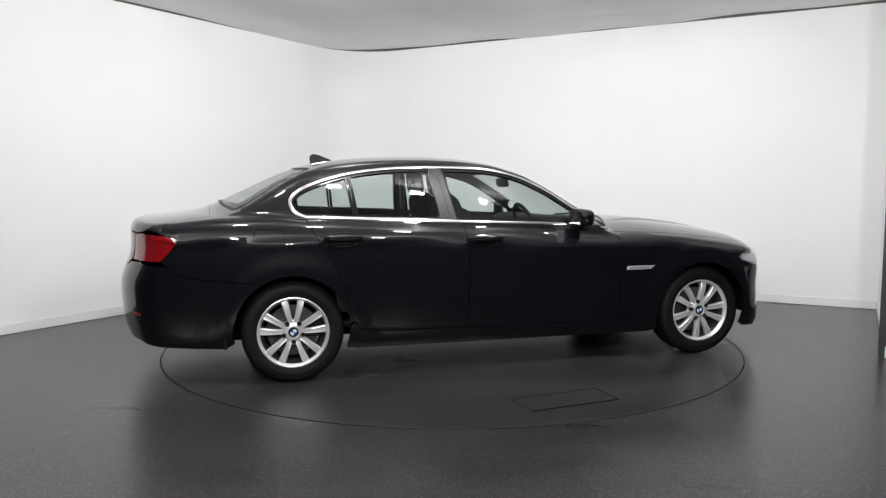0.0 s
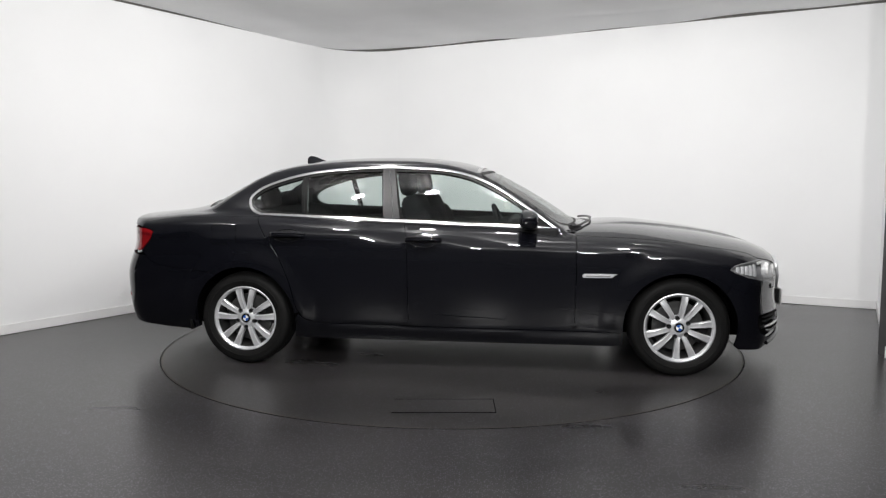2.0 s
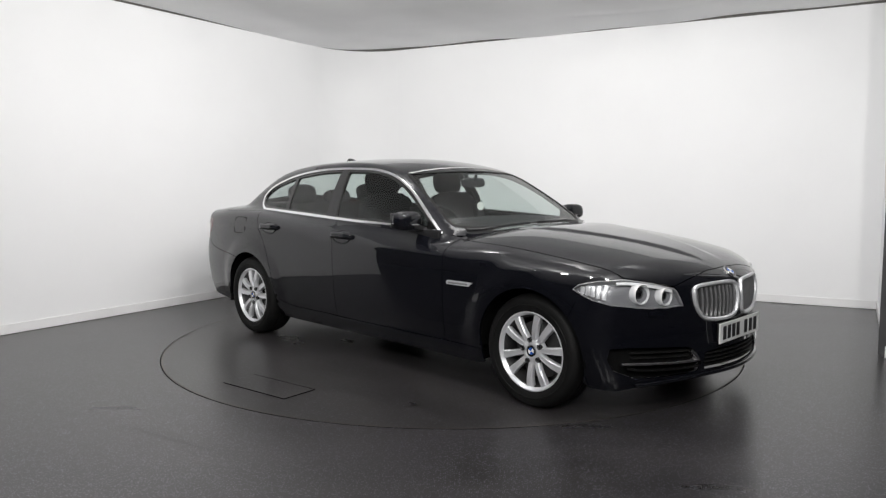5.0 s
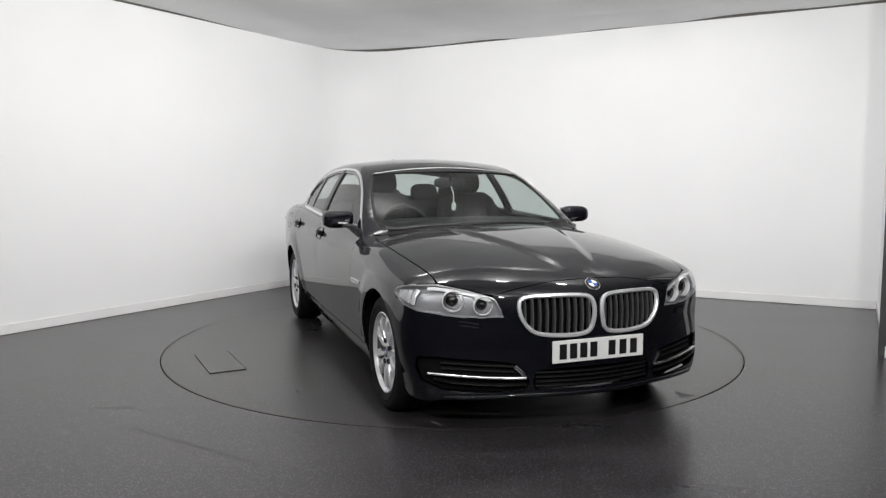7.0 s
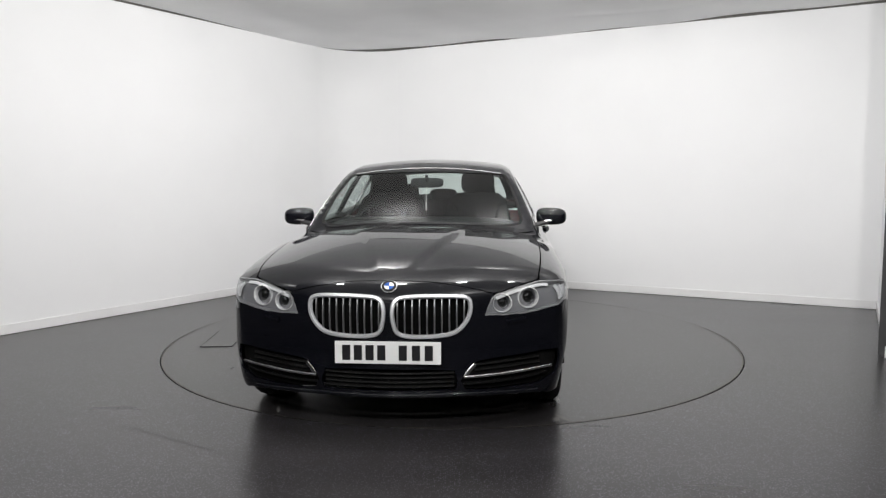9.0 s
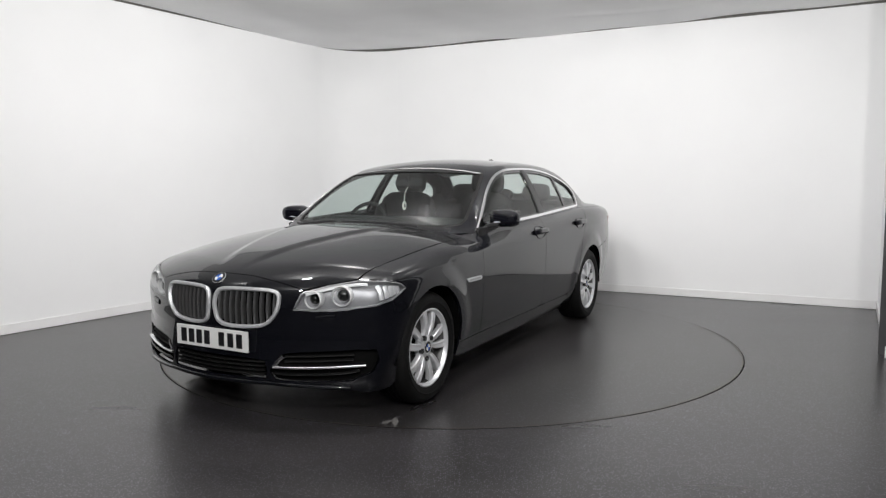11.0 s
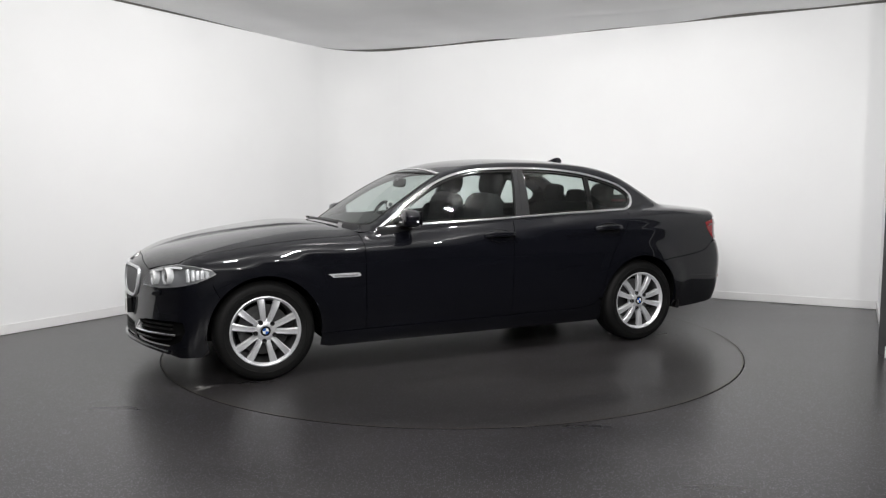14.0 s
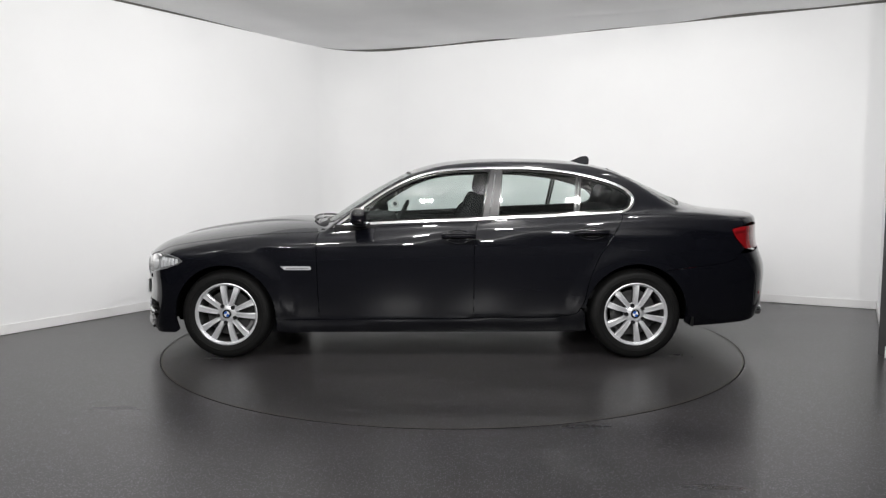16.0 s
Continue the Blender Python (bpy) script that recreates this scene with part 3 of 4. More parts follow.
rear_base = on_top(*smooth_line([(-1.985, 0.66), (-2.0, 0.4), (-2.01, 0.0)], 5))
front_base = on_top(*smooth_line([(0.89, 0.0), (0.875, 0.35), (0.83, 0.62), (0.80, 0.742)], 5))
half_roof = np.vstack([front_base, BASE, rear_base])
panel("roof", AROUND, np.vstack([half_roof, mirrored(half_roof)[1:-1]]), PAINT, car, holes=[WS, RS, DLO, mirrored(DLO)], h=0.035, gap=0.0)
for nm, o, lab in (("windscreen", WS, "clear windscreen with a dark edge"), ("rear_screen", RS, "clear rear screen")):
    pane = panel(nm, AROUND, o, CLEAR, car, h=0.03, gap=-0.001, thick=0.0, lift=-0.004, label=lab)[0]
    strip("screen_seal", o[::2], 0.022, 0.0015, PLASTIC, pane, closed=True)

# flank panels
door_a = [(0.815, 0.93), (0.816, 0.846), (0.813, 0.595), (0.806, 0.288)]
door_b = [(-0.345, 1.003), (-0.325, 0.90), (-0.317, 0.80), (-0.315, 0.30)]
door_c = [(-1.385, 1.046), (-1.375, 1.01), (-1.306, 0.895), (-1.214, 0.751), (-1.145, 0.583), (-1.112, 0.430), (-1.085, 0.375)]
sill_top = [(x, 0.288 + 0.012 * (0.8 - x) / 1.9) for x in np.linspace(0.806, -0.315, 12)]
sill_top2 = [(x, 0.300 + 0.03 * max(0, (-0.85 - x) / 0.2) ** 2) for x in np.linspace(-0.315, -1.06, 10)]
beltline = lambda x0, x1, n=12: [(x, np.interp(x, [-2.0, -1.4, 0.713, 0.9], [1.035, 1.046, 0.945, 0.935])) for x in np.linspace(x0, x1, n)]
S = lambda pts: on_side(*pts)
A_LINE, B_LINE, C_LINE = S(smooth_line(door_a, 8)), S(smooth_line(door_b, 8)), S(smooth_line(door_c, 8))
front_door = panel("front_door", AROUND, np.vstack([S(beltline(-0.345, 0.815))[:-1], A_LINE[:-1], S(sill_top)[:-1], B_LINE[::-1][:-1]]), PAINT, car, sides=BOTH, h=0.035)
rear_door = panel("rear_door", AROUND, np.vstack([S(beltline(-1.385, -0.345))[:-1], B_LINE[:-1], S(sill_top2), C_LINE[::-1][:-1]]), PAINT, car, sides=BOTH, h=0.035)
head_low = np.vstack([on_front((0.508, 0.702), (0.490, 0.660), (0.475, 0.624), (0.573, 0.620), (0.664, 0.621), (0.741, 0.629)), S([(1.985, 0.646), (1.90, 0.668), (1.84, 0.692), (1.785, 0.718)])])
head_outer = S([(1.815, 0.742), (1.86, 0.756), (1.91, 0.766), (1.960, 0.769)])
head_inner = on_front((0.748, 0.771), (0.635, 0.749), (0.523, 0.716))
fender_front = S(smooth_line([(1.785, 0.718), (1.815, 0.690), (1.80, 0.635), (1.765, 0.565)], 6))
fr_arch = arch(AXLE, R_ARCH_F, 39, 187)
panel("front_wing", AROUND, np.vstack([HOOD_SIDE[::-1], head_inner[:1], head_outer[::-1], fender_front, fr_arch, S([(1.05, 0.285), (0.93, 0.286)]), A_LINE[::-1]]), PAINT, car, sides=BOTH, h=0.03)
q_rear = S([(-1.66, 0.648), (-1.75, 0.657), (-1.888, 0.667), (-2.038, 0.685), (-2.137, 0.701), (-2.19, 0.722), (-2.235, 0.765)])
q_lamp = S([(-2.27, 0.797), (-2.225, 0.840), (-2.19, 0.880), (-2.165, 0.936), (-2.21, 0.954), (-2.25, 0.960)])
boot_side = np.vstack([S([(-2.25, 0.958), (-2.26, 0.985)]), on_top(*smooth_line([(-2.22, 0.745), (-2.12, 0.73), (-2.02, 0.70), (-1.96, 0.66)], 5))])
panel("rear_wing", AROUND, np.vstack([S(beltline(-1.96, -1.385, 10))[:-1], C_LINE[:-1], arch(-AXLE, R_ARCH_R, 6.5, 121, 30), q_rear[1:], q_lamp, boot_side[1:-1]]), PAINT, car, sides=BOTH, h=0.03)
sill_low = [(x, 0.185) for x in np.linspace(-1.06, 1.06, 16)]
panel("sill", AROUND, np.vstack([S(sill_top2[::-1])[:-1], S(sill_top[::-1])[:-1], S([(0.93, 0.286), (1.06, 0.286), (1.118, 0.286), (1.125, 0.20)]), S(sill_low[::-1]), S([(-1.14, 0.195), (-1.126, 0.26), (-1.12, 0.335), (-1.09, 0.372)])]), PAINT, car, sides=BOTH, h=0.04)

# boot lid
boot_rear = on_rear(*[(y, 0.995 - 0.03 * (y / 0.6) ** 2) for y in np.linspace(0.0, 0.62, 8)])
boot_half = np.vstack([on_top(*smooth_line([(-2.01, 0.0), (-2.0, 0.4), (-1.985, 0.66)], 5))[:-1], boot_side[::-1][2:], on_rear((0.70, 0.974)), boot_rear[::-1]])
panel("boot_lid", AROUND, np.vstack([boot_half, mirrored(boot_half)[1:-1]]), PAINT, car, h=0.035)
boot_face = np.vstack([boot_rear, on_rear((0.60, 0.93), (0.58, 0.80), (0.50, 0.76), (0.0, 0.755))])
panel("boot_face", TAIL, np.vstack([boot_face, mirrored(boot_face)[1:-1]]), PAINT, car, h=0.04)
tail_out = np.vstack([S(smooth_line([(-2.26, 0.962), (-2.21, 0.954), (-2.165, 0.936), (-2.19, 0.880), (-2.225, 0.840), (-2.27, 0.797)], 4)), on_rear((0.70, 0.795), (0.60, 0.80), (0.60, 0.93), (0.62, 0.964), (0.70, 0.970))])
tl = panel("tail_light", TAIL, tail_out, RED_LENS, car, sides=BOTH, h=0.03, gap=0.004, label="red wrap-round tail light")
for s, ob in zip(BOTH, tl):
    strip("light_band", S([(-2.19, 0.915), (-2.25, 0.922), (-2.31, 0.926)]), 0.02, 0.002, DARK_RED, ob, sides=(s,))
rb = np.vstack([arch(-AXLE, R_ARCH_R, 190, 121, 16), q_rear[1:], on_rear((0.70, 0.79), (0.58, 0.785), (0.50, 0.75), (0.0, 0.745))])
rb_low = np.vstack([on_rear((0.0, 0.30), (0.4, 0.30), (0.7, 0.29)), S([(-2.28, 0.250), (-2.1, 0.235), (-1.90, 0.225)])])
panel("rear_bumper", TAIL, np.vstack([rb, mirrored(rb)[1:], mirrored(rb_low)[:-1], rb_low]), PAINT, car, h=0.04)
strip("bumper_reflector", S([(-2.41, 0.468), (-2.435, 0.468), (-2.46, 0.468)]), 0.02, 0.004, RED_LENS, car, sides=BOTH, label="slim red reflector")
for y in (0.50, 0.60):
    bm = tube([(-2.25, y, 0.315), (-2.495, y, 0.31)], 0.036, 18)
    part("exhaust_pipe", bm, CHROME, car, "chrome exhaust tailpipe", True)
# front bumper with openings for grilles, headlights and lower intakes
kid2 = smooth_line([(0.022, 0.662), (0.040, 0.708), (0.10, 0.722), (0.25, 0.724), (0.375, 0.716), (0.402, 0.675), (0.385, 0.605), (0.325, 0.545), (0.22, 0.528), (0.10, 0.530), (0.045, 0.550), (0.026, 0.60)], 5, True)
KID = on_front(*kid2)
HEADLIGHT = np.vstack([head_low, head_outer, head_inner])
INT2 = smooth_line([(0.358, 0.300), (0.375, 0.335), (0.400, 0.372), (0.435, 0.392), (0.516, 0.402), (0.666, 0.410), (0.775, 0.417)], 4)
int_side = S([(2.06, 0.418), (1.985, 0.415), (1.975, 0.36), (2.0, 0.30), (2.06, 0.264)])
int_low = on_front(*smooth_line([(0.755, 0.254), (0.60, 0.247), (0.45, 0.247), (0.37, 0.260)], 4))
INTAKE = np.vstack([on_front(*INT2)[:-1], int_side, int_low[:-1]])
mid_half = on_front((0.0, 0.366), (0.20, 0.364), (0.325, 0.355), (0.342, 0.30), (0.33, 0.260), (0.0, 0.258))
MIDIN = np.vstack([mid_half, mirrored(mid_half)[1:-1]])
fb_half = np.vstack([HOOD_FRONT, head_inner[-1:], head_low[:-1], S([(1.812, 0.690), (1.80, 0.635), (1.765, 0.565)]), arch(AXLE, R_ARCH_F, 39, -18, 12), S([(1.86, 0.19), (2.0, 0.185)]), on_front((0.70, 0.205), (0.55, 0.222), (0.40, 0.238), (0.33, 0.243), (0.0, 0.243))])
panel("front_bumper", NOSE, np.vstack([fb_half, mirrored(fb_half)[1:-1]]), PAINT, car, holes=[KID, mirrored(KID), INTAKE, mirrored(INTAKE), MIDIN], h=0.025, gap=0.0015)


def recess(name, chart, outline, depth, material, parent, sides, label=""):
    return panel(name, chart, outline, material, parent, h=0.05, gap=-0.004, thick=0.0, lift=-depth, sides=sides, label=label)


for s in BOTH:
    k = np.array([1, s, 1])
    grille = recess("grille", NOSE, KID, 0.045, DARK, car, (s,), "black kidney grille with bright upright bars")[0]
    strip("grille_surround", KID, 0.021, 0.015, ALLOY, grille, closed=True, sides=(s,), label="bright chrome surround")
    for j in range(10):
        y = 0.046 + j * 0.0362
        col = kid2[np.abs(kid2[:, 0] - y) < 0.022]
        zt, zb = col[:, 1].max() - 0.012, col[:, 1].min() + 0.012
        P = on_front(*[(y, z) for z in np.linspace(zb, zt, 6)]) - [0.008, 0, 0]
        V, F = [], []
        for q in P:
            V += [q + [0, -0.004, -0.0], q + [0.010, -0.0022, 0], q + [0.010, 0.0022, 0], q + [0, 0.004, 0], q + [-0.025, 0, 0]]
        for i in range(5):
            F += [(i * 5 + a, i * 5 + (a + 1) % 5, i * 5 + 5 + (a + 1) % 5, i * 5 + 5 + a) for a in range(5)]
        mesh_object("grille_bar", np.array(V) * k, F if s < 0 else [f[::-1] for f in F], GRILLE_BAR, grille)
    intake = recess("lower_intake", NOSE, INTAKE, 0.03, DARK, car, (s,), "black lower side intake")[0]
    bar = on_front(*smooth_line([(0.815, 0.335), (0.666, 0.327), (0.516, 0.321), (0.372, 0.320)], 6))
    strip("intake_trim", bar, 0.013, 0.006, SATIN_CHROME, intake, sides=(s,), sink=0.03, label="slim satin chrome trim bar")
    hook = on_front(*smooth_line([(0.378, 0.324), (0.398, 0.352), (0.425, 0.378)], 6))
    strip("trim_hook", hook, 0.018, 0.004, SATIN_CHROME, intake, sides=(s,), sink=0.03, label="upturned end of the trim bar")
    for zz in (0.352, 0.378):
        fin = on_front(*smooth_line([(0.43, zz), (0.56, zz + 0.004), (0.76, zz + 0.012)], 6))
        strip("intake_blade", fin, 0.010, -0.012, PLASTIC, intake, sides=(s,), sink=0.03)
    low = on_front(*smooth_line([(0.372, 0.290), (0.5, 0.288), (0.70, 0.296), (0.79, 0.312)], 6))
    strip("intake_blade", low, 0.014, 0.002, GLOSS_BLACK, intake, sides=(s,), sink=0.03)
    # headlight
    pot = recess("headlight", NOSE, HEADLIGHT, 0.030, LAMP_HOUSING, car, (s,), "clear headlight with two round lamps")[0]
    panel("lens", NOSE, HEADLIGHT, LENS, pot, h=0.03, gap=0.002, thick=0.0, sides=(s,))
    strip("rim", HEADLIGHT, 0.007, 0.0005, LAMP_HOUSING, pot, closed=True, sides=(s,), sink=0.028)
    for (y, z), r in (((0.685, 0.695), 0.056), ((0.556, 0.676), 0.050)):
        c = on_front((y, z))[0] - [0.052, 0, 0]
        m = Matrix.Translation(Vector(c * k)) @ pose(0, 0, 0, 0, 0, -90 + s * (14 if y > 0.65 else 8))
        b = revolve([(r * 0.86, 0.0), (r * 0.87, 0.035), (r * 0.92, 0.043), (r * 0.98, 0.04), (r, 0.0)], 40, closed=True)
        bmesh.ops.transform(b, matrix=m, verts=b.verts)
        ring = part("lamp_ring", b, WHITE, pot, "white daylight ring round the lamp", True)
        b = revolve([(r * 0.60, 0.010), (r * 0.62, 0.022), (r * 0.68, 0.022), (r * 0.87, 0.002)], 36)
        bmesh.ops.transform(b, matrix=m, verts=b.verts)
        part("reflector", b, LAMP_DARK, pot, "", True)
        b = revolve([(0.0005, 0.034), (r * 0.3, 0.031), (r * 0.5, 0.022), (r * 0.62, 0.004)], 36)
        bmesh.ops.transform(b, matrix=m, verts=b.verts)
        part("projector", b, GLOSS_BLACK, pot, "dark glass projector lens", True)
    for j in range(5):
        fin = NOSE.solid(NOSE.flat(S([(1.955 - 0.030 * j, zz) for zz in np.linspace(0.672 + 0.006 * j, 0.752 - 0.004 * j, 5)])))
        strip("reflector_facet", fin - slope(fin) * 0.016, 0.024, 0.006, REFLECTOR, pot, sides=(s,), label="bright reflector facet")
    strip("washer_cap", on_front((0.675, 0.588), (0.63, 0.583), (0.585, 0.578)), 0.030, 0.007, PAINT, car, sides=(s,), label="painted headlight washer cover")
    brow = on_front(*smooth_line([(0.80, 0.757), (0.74, 0.757), (0.635, 0.737), (0.53, 0.704)], 6))
    strip("brow", brow - slope(brow) * 0.010, 0.018, 0.004, WHITE, pot, sides=(s,), label="white light bar over the lamps")
centre = recess("centre_intake", NOSE, MIDIN, 0.04, DARK, car, (1,), "black slatted centre intake")[0]
for z in (0.280, 0.302, 0.324, 0.346):
    strip("intake_slat", on_front(*[(y, z) for y in np.linspace(-0.325, 0.325, 16)]), 0.009, -0.008, PLASTIC, centre, sink=0.03)

strip("front_lip", on_front(*[(y, 0.237 - 0.022 * max(0, (abs(y) - 0.35) / 0.4)) for y in np.linspace(-0.74, 0.74, 30)]), 0.022, 0.014, PAINT, car, label="glossy black front lip")

# number plate: the characters stand as plain bars
plate_x = on_front((0, 0.45))[0][0] + 0.012
plate = part("number_plate", rbox((0.008, 0.525, 0.112), (plate_x, 0, 0.452), 0.003), PLATE_WHITE, car, "white front number plate with dark character bars")
for y in (-0.205, -0.147, -0.089, -0.031, 0.075, 0.140, 0.203):
    part("character_bar", rbox((0.003, 0.040, 0.075), (plate_x + 0.0045, y, 0.452), 0.0), PLATE_INK, plate)
part("plate_holder", rbox((0.03, 0.45, 0.10), (plate_x - 0.018, 0, 0.452), 0.004), PLASTIC, plate)


def roundel(name, parent, centre, normal, r, up=(0, 0, 1)):
    """A round badge: dark rim, four quarters in blue and white."""
    n = Vector(normal).normalized()
    u = (Vector(up) - n * Vector(up).dot(n)).normalized()
    m = Matrix((n.cross(u) * -1, n, u)).transposed().to_4x4()
    m.translation = Vector(centre)
    b = revolve([(0.0005, 0.001), (r * 0.96, 0.001), (r, -0.001), (r, -0.006)], 32)
    bmesh.ops.transform(b, matrix=m, verts=b.verts)
    base = part(name, b, SATIN_CHROME, parent, "round blue and white badge", True)
    b = revolve([(r * 0.62, 0.002), (r * 0.90, 0.002)], 32)
    bmesh.ops.transform(b, matrix=m, verts=b.verts)
    part("badge_ring", b, GLOSS_BLACK, base)
    for q in range(4):
        b = bmesh.new()
        vs = [b.verts.new((0, 0.0025, 0))] + [b.verts.new((r * 0.6 * math.cos(a), 0.0025, r * 0.6 * math.sin(a))) for a in np.linspace(q * math.pi / 2, (q + 1) * math.pi / 2, 8)]
        b.faces.new(vs)
        bmesh.ops.transform(b, matrix=m, verts=b.verts)
        part("badge_quarter", b, BLUE if q % 2 else WHITE, base)
    return base


bc = on_front((0.0, 0.768))
roundel("badge", car, bc[0] + slope(bc)[0] * 0.005, slope(bc)[0], 0.041)

# side glass, pillars and chrome round it
def split(loop2, x_at, keep_front):
    """The part of a side outline before or behind a slanted line x_at(z)."""
    p, out = loop2, []
    n = len(p)
    side = [(q[0] - x_at(q[1])) * (1 if keep_front else -1) for q in p]
    for i in range(n):
        j = (i + 1) % n
        if side[i] >= 0:
            out.append(p[i])
        if side[i] * side[j] < 0:
            t = side[i] / (side[i] - side[j])
            out.append(p[i] + (p[j] - p[i]) * t)
    return np.array(out)


slant = lambda xb, zb, xt, zt: (lambda z: xb + (xt - xb) * (z - zb) / (zt - zb))
inner = inset_loop(DLO2, 0.020)
b1 = slant(-0.375, 1.02, -0.447, 1.38)
b2 = slant(-0.492, 1.03, -0.532, 1.38)
q1 = slant(-1.048, 1.04, -1.088, 1.33)
q2 = slant(-1.072, 1.04, -1.112, 1.33)
front_pane2 = split(inner, b1, True)
pillar2 = split(split(inset_loop(DLO2, 0.006), slant(-0.315, 1.02, -0.387, 1.38), False), slant(-0.552, 1.03, -0.592, 1.38), True)
rear_pane2 = split(split(inner, b2, False), q1, True)
quarter2 = split(inner, q2, False)
for nm, o, par in (("door_window", front_pane2, front_door), ("door_window", rear_pane2, rear_door), ("quarter_window", quarter2, rear_door)):
    for s, door in zip(BOTH, par):
        panel(nm, AROUND, S(o), CLEAR, door, h=0.06, gap=0, thick=0.0, lift=-0.012, sides=(s,), label="clear side window")
        frame_ring = panel("window_frame", AROUND, S(inset_loop(o, -0.014)), GLOSS_BLACK, door, holes=[S(inset_loop(o, 0.012))], h=0.05, gap=0, thick=0.02, lift=-0.006, sides=(s,))
panel("door_pillar", AROUND, S(np.vstack([split(split(inset_loop(DLO2, 0.010), slant(-0.378, 1.02, -0.45, 1.38), False), slant(-0.425, 1.02, -0.486, 1.38), True)])), SATIN_BLACK, car, h=0.05, gap=0.001, lift=-0.002, sides=BOTH)
panel("door_pillar", AROUND, S(np.vstack([split(split(inset_loop(DLO2, 0.010), slant(-0.425, 1.02, -0.486, 1.38), False), slant(-0.495, 1.03, -0.535, 1.38), True)])), SATIN_BLACK, car, h=0.05, gap=0.001, lift=-0.002, sides=BOTH)
strip("window_trim", S(inset_loop(DLO2, 0.008)), 0.020, 0.0035, CHROME, car, closed=True, sides=BOTH, label="bright chrome strip round the side windows", sink=0.012)
panel("mirror_base", AROUND, S(split(inner, slant(0.56, 0.96, 0.56, 1.2), True)), GLOSS_BLACK, car, h=0.05, gap=0, lift=-0.003, sides=BOTH)

# door handles
for door, x0 in ((front_door, -0.205), (rear_door, -1.155)):
    for s, d in zip(BOTH, door):
        k = np.array([1, s, 1])
        z0 = crease(np.array([x0]))[0] + 0.022
        cup = S([(x0 + 0.10 * math.cos(a), z0 + 0.046 * math.sin(a)) for a in np.linspace(0, 2 * math.pi, 24, endpoint=False)])
        rec = panel("handle_recess", AROUND, cup, GLOSS_BLACK, d, h=0.03, gap=0, thick=0.0, lift=0.0012, sides=(s,))[0]
        P = S([(x, z0 + 0.004 + 0.03 * (x - x0) * -0.3) for x in np.linspace(x0 - 0.115, x0 + 0.115, 13)])
        P = P + slope(P) * np.interp(np.linspace(-1, 1, 13), [-1, -0.75, 0.75, 1], [0.004, 0.030, 0.030, 0.004])[:, None]
        strip("recess_rim", cup, 0.010, 0.005, PAINT, rec, closed=True, sides=(s,))
        b = joined(tube([tuple(q * k + np.array([0, 0, 0.006])) for q in P], 0.015, 10), tube([tuple(q * k - np.array([0, 0, 0.006])) for q in P], 0.015, 10))
        part("handle_bar", b, PAINT, rec, "", True)

# side badge plates, fuel flap, lower flank line
for s in BOTH:
    plate_out = S([(1.078, 0.681), (0.97, 0.682), (0.864, 0.681), (0.852, 0.668), (0.858, 0.655), (0.95, 0.655), (1.045, 0.656), (1.056, 0.668)])
    base = panel("side_repeater", AROUND, plate_out, ALLOY, car, h=0.02, gap=0.0, thick=0.006, lift=0.005, sides=(s,), label="bright silver side repeater plate")[0]
    strip("repeater_lens", S([(x, 0.668) for x in np.linspace(0.875, 1.035, 6)]) , 0.013, 0.0065, LAMP_HOUSING, base, sides=(s,))
flap = S(smooth_line([(-1.71, 0.87), (-1.71, 0.965), (-1.69, 0.985), (-1.55, 0.985), (-1.53, 0.965), (-1.53, 0.87), (-1.55, 0.855), (-1.69, 0.855)], 3, True))
strip("fuel_flap", flap, 0.004, 0.0004, DARK, car, closed=True, sides=(-1,))

# aerial fin
b = bmesh.new()
prof = smooth_line([(-1.10, 1.435), (-1.17, 1.462), (-1.23, 1.486), (-1.275, 1.490), (-1.295, 1.465), (-1.29, 1.42)], 4)
L = [b.verts.new((x, 0.022 * (1.495 - z) / 0.07 + 0.006, z)) for x, z in prof]
R = [b.verts.new((x, -0.022 * (1.495 - z) / 0.07 - 0.006, z)) for x, z in prof]
b.faces.new(L), b.faces.new(R[::-1])
for i in range(len(L)):
    j = (i + 1) % len(L)
    b.faces.new((L[i], R[i], R[j], L[j]))
part("aerial_fin", b, PAINT, car, "black shark-fin roof aerial")

# door mirrors
for s in BOTH:
    b = cushion((0.125, 0.215, 0.122), (0.495, s * 0.922, 1.034), (0, s * -6, s * -8), 0.62, 32, 18)
    for v in b.verts:
        if v.co.x < 0.455:
            v.co.x = 0.455 + (v.co.x - 0.455) * 0.2
        v.co.z += 0.03 * (0.93 - abs(v.co.y)) * (1 if v.co.z > 1.04 else -0.3)
    m = part("door_mirror", b, PAINT, car, "glossy black door mirror", True)
    part("mirror_glass", rbox((0.004, 0.18, 0.095), (0.444, s * 0.922, 1.036), 0.0015), LAMP_CHROME, m)
    part("mirror_indicator", tube([(0.556, s * 0.87, 1.006), (0.550, s * 0.95, 1.010), (0.525, s * 1.012, 1.015), (0.48, s * 1.028, 1.017)], 0.006, 8), SATIN_CHROME, m, "slim bright indicator strip", True)
    part("mirror_foot", rbox((0.10, 0.13, 0.032), (0.51, s * 0.838, 0.982), 0.012, (s * 14, 0, 0)), SATIN_BLACK, m, "", True)

# wipers and cowl
for y0, y1 in ((0.45, -0.12), (-0.20, -0.66)):
    P = on_top(*[(np.interp(abs(y), [0, 0.3, 0.55, 0.7], [0.955, 0.93, 0.85, 0.76]) - 0.012, y) for y in np.linspace(y0, y1, 10)])
    arm = part("wiper", tube([tuple(q + np.array([0.012, 0, 0.018])) for q in P], 0.009, 6), SATIN_BLACK, car, "black windscreen wiper", True)

# wheels
RIM_R = 0.227


